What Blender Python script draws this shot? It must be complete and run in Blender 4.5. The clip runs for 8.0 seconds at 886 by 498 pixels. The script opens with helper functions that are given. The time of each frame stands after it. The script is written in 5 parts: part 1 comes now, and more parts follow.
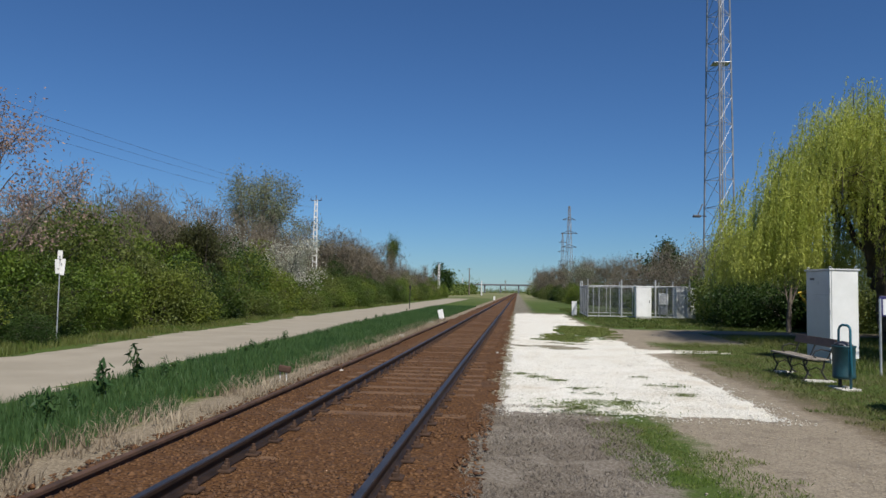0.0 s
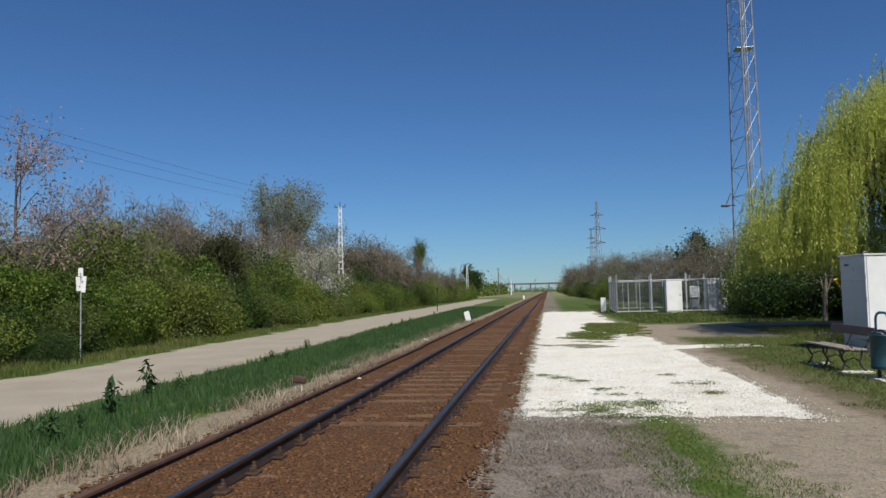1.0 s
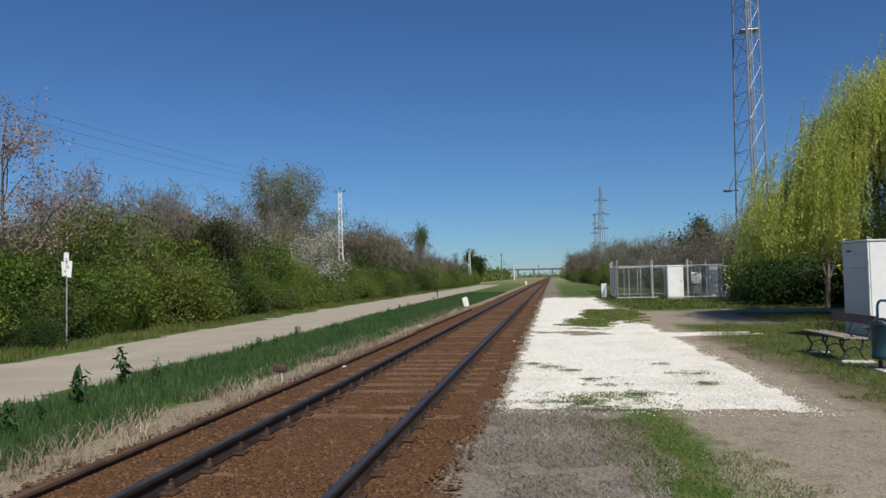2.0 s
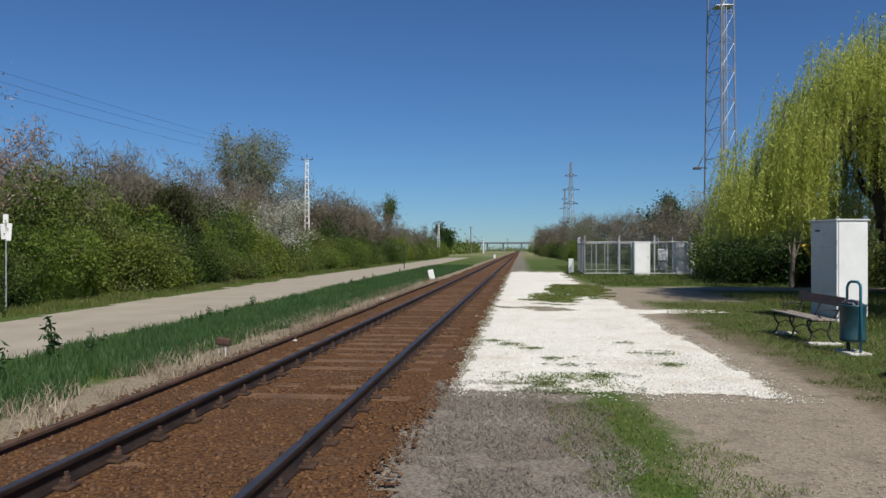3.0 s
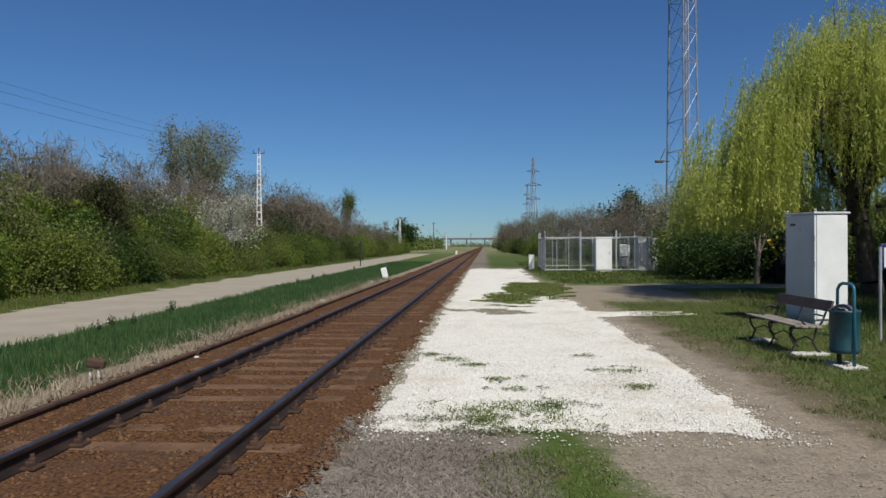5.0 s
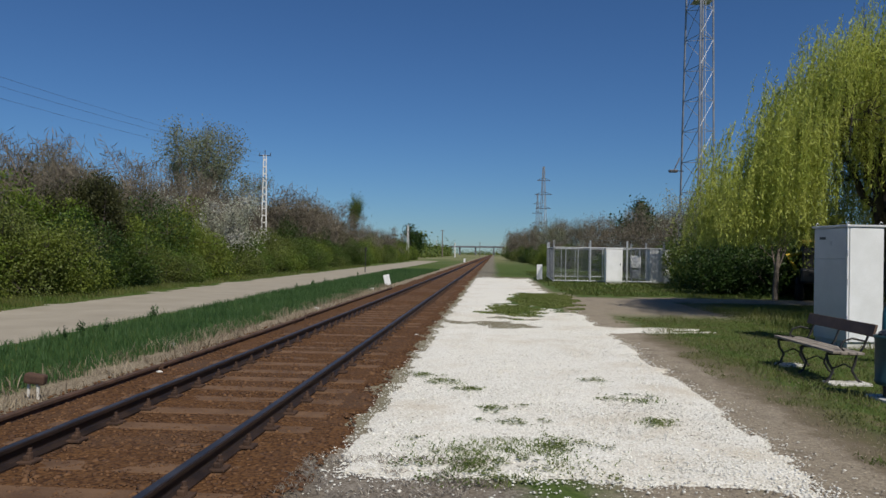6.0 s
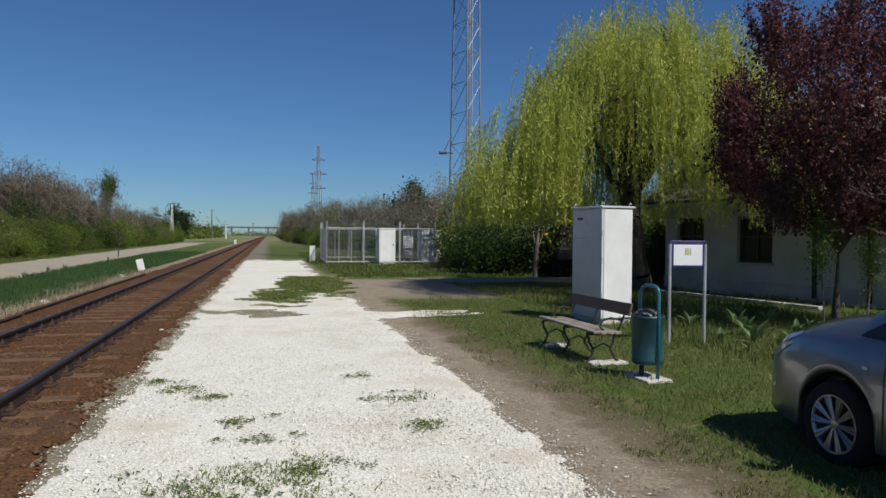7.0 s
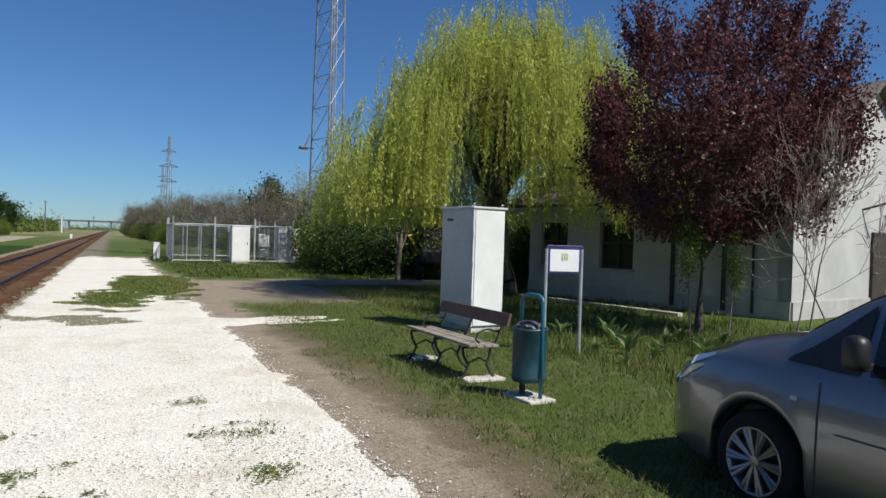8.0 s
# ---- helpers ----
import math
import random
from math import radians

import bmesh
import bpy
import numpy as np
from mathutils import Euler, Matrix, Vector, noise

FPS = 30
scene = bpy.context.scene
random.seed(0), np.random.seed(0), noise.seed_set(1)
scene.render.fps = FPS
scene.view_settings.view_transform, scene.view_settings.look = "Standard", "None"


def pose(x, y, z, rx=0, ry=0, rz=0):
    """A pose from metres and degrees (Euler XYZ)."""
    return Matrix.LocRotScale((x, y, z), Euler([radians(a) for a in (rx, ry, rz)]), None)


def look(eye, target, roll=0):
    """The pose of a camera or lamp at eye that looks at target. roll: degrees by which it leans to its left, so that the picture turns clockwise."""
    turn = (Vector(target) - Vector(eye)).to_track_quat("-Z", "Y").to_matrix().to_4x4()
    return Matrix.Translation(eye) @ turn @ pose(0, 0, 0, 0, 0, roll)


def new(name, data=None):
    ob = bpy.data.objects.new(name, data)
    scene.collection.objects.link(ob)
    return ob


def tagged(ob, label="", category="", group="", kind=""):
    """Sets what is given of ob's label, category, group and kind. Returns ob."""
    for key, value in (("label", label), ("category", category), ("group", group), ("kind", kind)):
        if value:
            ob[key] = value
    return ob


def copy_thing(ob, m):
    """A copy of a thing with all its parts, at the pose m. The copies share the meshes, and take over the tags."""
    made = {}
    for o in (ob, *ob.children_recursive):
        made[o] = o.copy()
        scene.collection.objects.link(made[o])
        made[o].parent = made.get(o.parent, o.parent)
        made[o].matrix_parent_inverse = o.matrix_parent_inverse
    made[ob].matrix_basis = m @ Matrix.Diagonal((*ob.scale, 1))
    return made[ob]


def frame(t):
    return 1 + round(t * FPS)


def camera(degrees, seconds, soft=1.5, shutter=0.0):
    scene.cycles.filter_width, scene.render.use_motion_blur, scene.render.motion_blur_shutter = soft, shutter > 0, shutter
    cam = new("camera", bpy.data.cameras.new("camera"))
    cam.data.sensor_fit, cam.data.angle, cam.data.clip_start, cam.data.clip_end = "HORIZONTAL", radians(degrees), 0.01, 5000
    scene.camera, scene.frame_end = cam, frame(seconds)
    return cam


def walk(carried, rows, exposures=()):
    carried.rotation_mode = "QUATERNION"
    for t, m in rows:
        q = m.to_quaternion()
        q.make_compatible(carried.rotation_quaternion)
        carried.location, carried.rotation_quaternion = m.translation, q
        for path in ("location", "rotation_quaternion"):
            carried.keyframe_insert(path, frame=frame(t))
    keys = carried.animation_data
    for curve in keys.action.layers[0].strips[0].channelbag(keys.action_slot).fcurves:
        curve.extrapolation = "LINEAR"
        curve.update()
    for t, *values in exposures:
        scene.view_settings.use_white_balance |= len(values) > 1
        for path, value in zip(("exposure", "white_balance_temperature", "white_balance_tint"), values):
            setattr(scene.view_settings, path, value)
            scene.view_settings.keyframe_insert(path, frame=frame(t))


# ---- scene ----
cam = camera(63.0, 8.0)
PATH = [
    (0, (1.866, -1.431, 1.637), (1.66, 0.555, 1.752), 1.0),
    (0.5, (2.057, -1.288, 1.642), (1.722, 0.682, 1.726), 0.7),
    (1, (2.096, -1.051, 1.656), (1.812, 0.925, 1.776), -1.3),
    (1.5, (2.177, -0.838, 1.654), (1.92, 1.142, 1.768), -1.8),
    (1.7, (2.263, -0.736, 1.669), (1.969, 1.24, 1.77), -1.5),
    (2.8, (2.402, -0.013, 1.641), (2.153, 1.972, 1.662), 0.3),
    (3, (2.441, 0.137, 1.652), (2.227, 2.125, 1.654), -0.0),
    (3.5, (2.569, 0.633, 1.651), (2.324, 2.618, 1.607), 1.2),
    (4, (2.684, 1.152, 1.648), (2.464, 3.14, 1.609), -0.7),
    (4.2, (2.669, 1.335, 1.65), (2.516, 3.329, 1.62), -0.3),
    (5.3, (2.816, 2.421, 1.701), (2.729, 4.419, 1.712), -0.4),
    (5.5, (2.834, 2.683, 1.697), (2.787, 4.682, 1.724), -0.9),
    (6, (2.903, 3.26, 1.693), (2.763, 5.255, 1.704), 0.9),
    (6.4, (3.043, 3.629, 1.701), (3.066, 5.629, 1.692), 0.2),
    (6.5, (3.043, 3.738, 1.701), (3.191, 5.733, 1.684), 0.3),
    (7, (3.191, 4.334, 1.727), (3.661, 6.278, 1.691), 0.5),
    (7.5, (3.356, 4.935, 1.701), (3.99, 6.831, 1.663), 1.1),
    (8, (3.509, 5.538, 1.715), (4.343, 7.356, 1.689), 1.8),
]
walk(cam, [(t, look(eye, target, roll)) for t, eye, target, roll in PATH],
     exposures=[(0, 0.0), (4.2, 0.0), (5.4, -0.2), (6.5, -0.3), (7.0, -0.18), (7.5, -0.05), (8.0, 0.12)])

# ---- world, sun, exposure ----
SUN_AZ, SUN_EL = (0.53, -0.85), 50.0
world = bpy.data.worlds.new("world")
scene.world = world
world.use_nodes = True
wn = world.node_tree
sky = wn.nodes.new("ShaderNodeTexSky")
sky.sky_type, sky.sun_disc = 'NISHITA', False
sky.sun_elevation = radians(SUN_EL)
sky.sun_rotation = math.atan2(SUN_AZ[0], SUN_AZ[1])
sky.altitude, sky.air_density, sky.dust_density, sky.ozone_density = 0.0, 1.0, 0.0, 6.0
tint = wn.nodes.new("ShaderNodeMix")
tint.data_type, tint.blend_type = 'RGBA', 'MULTIPLY'
tint.inputs[0].default_value = 1.0
tint.inputs[7].default_value = (0.64, 0.915, 1.21, 1)
wn.links.new(sky.outputs[0], tint.inputs[6])
wn.links.new(tint.outputs[2], wn.nodes["Background"].inputs[0])
wn.nodes["Background"].inputs[1].default_value = 0.065
sun = new("sun", bpy.data.lights.new("sun", 'SUN'))
sun.data.energy, sun.data.angle, sun.data.color = 5.0, radians(0.53), (1.0, 0.95, 0.87)
ce = math.cos(radians(SUN_EL))
sun.matrix_world = look((SUN_AZ[0] * ce * 50, SUN_AZ[1] * ce * 50, math.sin(radians(SUN_EL)) * 50), (0, 0, 0))

# ---- material helpers ----


class Sock:
    """A shader socket with arithmetic."""

    def __init__(self, nt, out):
        self.nt, self.out = nt, out

    def _op(self, kind, other):
        n = self.nt.nodes.new("ShaderNodeMath")
        n.operation = kind
        self.nt.links.new(self.out, n.inputs[0])
        if isinstance(other, Sock):
            self.nt.links.new(other.out, n.inputs[1])
        else:
            n.inputs[1].default_value = other
        return Sock(self.nt, n.outputs[0])

    def __add__(self, o):
        return self._op('ADD', o)

    def __sub__(self, o):
        return self._op('SUBTRACT', o)

    def __mul__(self, o):
        return self._op('MULTIPLY', o)

    def max(self, o):
        return self._op('MAXIMUM', o)

    def step(self, a, b):
        """0 below a, 1 above b, smooth between."""
        n = self.nt.nodes.new("ShaderNodeMapRange")
        n.interpolation_type = 'SMOOTHSTEP'
        self.nt.links.new(self.out, n.inputs[0])
        lo, hi, f, g = (a, b, 0, 1) if a < b else (b, a, 1, 0)
        for i, v in enumerate((lo, hi, f, g)):
            n.inputs[1 + i].default_value = v
        return Sock(self.nt, n.outputs[0])


def noise_of(nt, scale, detail=4.0, rough=0.55, coords=None):
    n = nt.nodes.new("ShaderNodeTexNoise")
    n.inputs["Scale"].default_value, n.inputs["Detail"].default_value = scale, detail
    n.inputs["Roughness"].default_value = rough
    if coords is not None:
        nt.links.new(coords, n.inputs["Vector"])
    return Sock(nt, n.outputs["Fac"])


def place_of(nt):
    g = nt.nodes.new("ShaderNodeNewGeometry")
    s = nt.nodes.new("ShaderNodeSeparateXYZ")
    nt.links.new(g.outputs["Position"], s.inputs[0])
    return g, Sock(nt, s.outputs[0]), Sock(nt, s.outputs[1]), Sock(nt, s.outputs[2])


def mix(nt, fac, a, b):
    n = nt.nodes.new("ShaderNodeMix")
    n.data_type = 'RGBA'
    if isinstance(fac, Sock):
        nt.links.new(fac.out, n.inputs[0])
    else:
        n.inputs[0].default_value = fac
    for i, c in ((6, a), (7, b)):
        if isinstance(c, tuple):
            n.inputs[i].default_value = (*c, 1)
        else:
            nt.links.new(c, n.inputs[i])
    return n.outputs[2]


def bump_of(nt, height, strength, distance):
    b = nt.nodes.new("ShaderNodeBump")
    b.inputs["Strength"].default_value, b.inputs["Distance"].default_value = strength, distance
    nt.links.new(height.out, b.inputs["Height"])
    return b.outputs[0]


def blank(name):
    m = bpy.data.materials.new(name)
    m.use_nodes = True
    nt = m.node_tree
    return m, nt, nt.nodes["Principled BSDF"]


def plain(name, a, b, scale=3.0, rough=0.6, metal=0.0, bump=0.2, fine=60.0, dist=0.004, coat=0.0, spread=0.3):
    """A surface of two tones mixed by noise at two sizes, with fine relief."""
    m, nt, p = blank(name)
    g, *_ = place_of(nt)
    pos = g.outputs["Position"]
    n1, n2 = noise_of(nt, scale, 5, 0.6, pos), noise_of(nt, fine, 3, 0.6, pos)
    f = (n1 * 0.7 + n2 * 0.3).step(0.5 - spread / 2, 0.5 + spread / 2)
    nt.links.new(mix(nt, f, a, b), p.inputs["Base Color"])
    r = n1 * 0.25 + (rough - 0.12)
    nt.links.new(r.out, p.inputs["Roughness"])
    p.inputs["Metallic"].default_value = metal
    p.inputs["Coat Weight"].default_value = coat
    p.inputs["Coat Roughness"].default_value = 0.05
    if bump:
        nt.links.new(bump_of(nt, n2, bump, dist), p.inputs["Normal"])
    return m


def leafy(name, a, b, c, through_light=0.35, gloss=0.5):
    """Leaves in three tones, one tone a leaf, that let some light through."""
    m, nt, p = blank(name)
    g, *_ = place_of(nt)
    r = Sock(nt, g.outputs["Random Per Island"])
    o = nt.nodes.new("ShaderNodeObjectInfo")
    tone = Sock(nt, o.outputs["Random"])
    col = mix(nt, r.step(0.1, 0.9), a, b)
    n1 = noise_of(nt, 0.7, 3, 0.5, g.outputs["Position"])
    col = mix(nt, (n1 * 0.8 + tone * 0.35).step(0.42, 0.72), col, c)
    nt.links.new(col, p.inputs["Base Color"])
    p.inputs["Roughness"].default_value = gloss
    p.inputs["Specular IOR Level"].default_value = 0.25
    tr = nt.nodes.new("ShaderNodeBsdfTranslucent")
    nt.links.new(col, tr.inputs[0])
    mx = nt.nodes.new("ShaderNodeMixShader")
    mx.inputs[0].default_value = through_light
    out = nt.nodes["Material Output"]
    nt.links.new(p.outputs[0], mx.inputs[1])
    nt.links.new(tr.outputs[0], mx.inputs[2])
    nt.links.new(mx.outputs[0], out.inputs[0])
    return m


def stony(name, a, b, c, rough=0.9, bump=0.4):
    """Loose stones: a tone for each stone, with grain."""
    m, nt, p = blank(name)
    g, *_ = place_of(nt)
    r = Sock(nt, g.outputs["Random Per Island"])
    n1, n2 = noise_of(nt, 1.6, 4, 0.6, g.outputs["Position"]), noise_of(nt, 90, 3, 0.6, g.outputs["Position"])
    col = mix(nt, r.step(0.0, 1.0), a, b)
    col = mix(nt, n1.step(0.45, 0.75), col, c)
    nt.links.new(col, p.inputs["Base Color"])
    p.inputs["Roughness"].default_value = rough
    nt.links.new(bump_of(nt, n2, bump, 0.004), p.inputs["Normal"])
    return m


def pebbled(name, a, b, c, gap, size, bump=0.8, dist=0.02, stain=None):
    """A bed of small stones seen from above: cells of many tones with dark gaps, and stains at large scale."""
    m, nt, p = blank(name)
    g, *_ = place_of(nt)
    pos = g.outputs["Position"]
    v = nt.nodes.new("ShaderNodeTexVoronoi")
    v.inputs["Scale"].default_value = 1.0 / size
    nt.links.new(pos, v.inputs["Vector"])
    sep = nt.nodes.new("ShaderNodeSeparateColor")
    nt.links.new(v.outputs["Color"], sep.inputs[0])
    cell, d = Sock(nt, sep.outputs[0]), Sock(nt, v.outputs["Distance"])
    n1 = noise_of(nt, 0.9, 5, 0.6, pos)
    col = mix(nt, cell, a, b)
    col = mix(nt, n1.step(0.45, 0.75), col, c)
    col = mix(nt, d.step(0.45, 0.8), col, gap)
    if stain:
        n3 = noise_of(nt, 0.5, 6, 0.65, pos)
        col = mix(nt, n3.step(0.48, 0.68) * 0.7, col, stain)
    nt.links.new(col, p.inputs["Base Color"])
    p.inputs["Roughness"].default_value = 0.95
    p.inputs["Specular IOR Level"].default_value = 0.2
    nt.links.new(bump_of(nt, (d * -1.0) + cell * 0.5, bump, dist), p.inputs["Normal"])
    return m


def glassy(name, tint=(0.02, 0.025, 0.03), rough=0.05):
    m, nt, p = blank(name)
    p.inputs["Base Color"].default_value = (*tint, 1)
    p.inputs["Roughness"].default_value = rough
    p.inputs["IOR"].default_value = 1.5
    return m


def ground_material():
    """Soil, dry grass, green turf and a worn dirt lane, each where it lies in the place, with ragged borders."""
    m, nt, p = blank("ground_turf_and_dirt")
    g, x, y, z = place_of(nt)
    pos = g.outputs["Position"]
    wob = (noise_of(nt, 0.8, 6, 0.65, pos) - 0.5) * 1.1 + (noise_of(nt, 5.0, 4, 0.6, pos) - 0.5) * 0.5
    fine = noise_of(nt, 38, 5, 0.7, pos)
    mid = noise_of(nt, 2.2, 5, 0.6, pos)
    big = noise_of(nt, 0.06, 4, 0.6, pos)
    xw = x + wob
    green = mix(nt, fine.step(0.3, 0.7), (0.045, 0.075, 0.016), (0.09, 0.13, 0.028))
    green = mix(nt, mid.step(0.52, 0.75), green, (0.16, 0.14, 0.065))
    far = mix(nt, big.step(0.4, 0.6), (0.10, 0.13, 0.04), (0.26, 0.24, 0.13))
    col = mix(nt, y.step(90, 220), green, far)
    dirt = mix(nt, fine.step(0.3, 0.75), (0.19, 0.155, 0.112), (0.38, 0.33, 0.25))
    dirt = mix(nt, mid.step(0.5, 0.7) * 0.6, dirt, (0.15, 0.122, 0.094))
    dry = mix(nt, fine.step(0.3, 0.72), (0.105, 0.085, 0.064), (0.31, 0.275, 0.225))
    dry = mix(nt, mid.step(0.5, 0.72) * 0.5, dry, (0.19, 0.155, 0.115))
    # the lane beside the white stones, and its wide mouth
    lane = xw.step(5.0, 5.2) * xw.step(6.55, 6.05) * y.step(38, 33)
    yw = y + wob * 1.6
    mouth = yw.step(22.5, 25.5) * yw.step(33.5, 32) * xw.step(5.0, 5.4) * x.step(12, 9.5)
    drive = (yw.step(30.2, 31) * yw.step(34, 33.2)) * x.step(8, 9) * x.step(40, 38)
    lane = lane.max(mouth).max(drive)
    front = yw.step(9.4, 8.7) * xw.step(3.55, 4.0) * xw.step(6.6, 6.1)
    lane = lane.max(front)
    col = mix(nt, lane, col, dirt)
    # brown, worn rim between lane and turf
    rim = xw.step(5.9, 6.2) * xw.step(7.1, 6.5) * y.step(22, 18)
    col = mix(nt, rim * 0.7, col, (0.135, 0.105, 0.068))
    strip = xw.step(1.2, 1.4) * xw.step(3.3, 3.0) * yw.step(10.5, 9.2)
    col = mix(nt, strip, col, dry)
    under = xw.step(1.2, 1.4) * xw.step(5.8, 5.4) * yw.step(8.8, 9.4) * y.step(58, 55)
    isle = y.step(22, 24) * y.step(36, 34) * x.step(2.6, 3.4)
    under = under * (isle * -1.0 + 1.0)
    soil = mix(nt, mid.step(0.6, 0.8), dirt, green)
    col = mix(nt, under * 0.75, col, soil)
    verge = xw.step(1.2, 1.5) * xw.step(3.6, 2.6) * y.step(52, 56)
    col = mix(nt, verge * 0.85, col, dry)
    # dry rim along the old rail
    left = xw.step(-2.95, -2.5) * xw.step(1.6, 1.3)
    straw = mix(nt, fine.step(0.3, 0.72), (0.14, 0.11, 0.075), (0.36, 0.30, 0.21))
    col = mix(nt, left, col, straw)
    nt.links.new(col, p.inputs["Base Color"])
    p.inputs["Roughness"].default_value = 0.95
    p.inputs["Specular IOR Level"].default_value = 0.15
    nt.links.new(bump_of(nt, fine * 0.6 + mid * 0.4, 0.7, 0.03), p.inputs["Normal"])
    return m


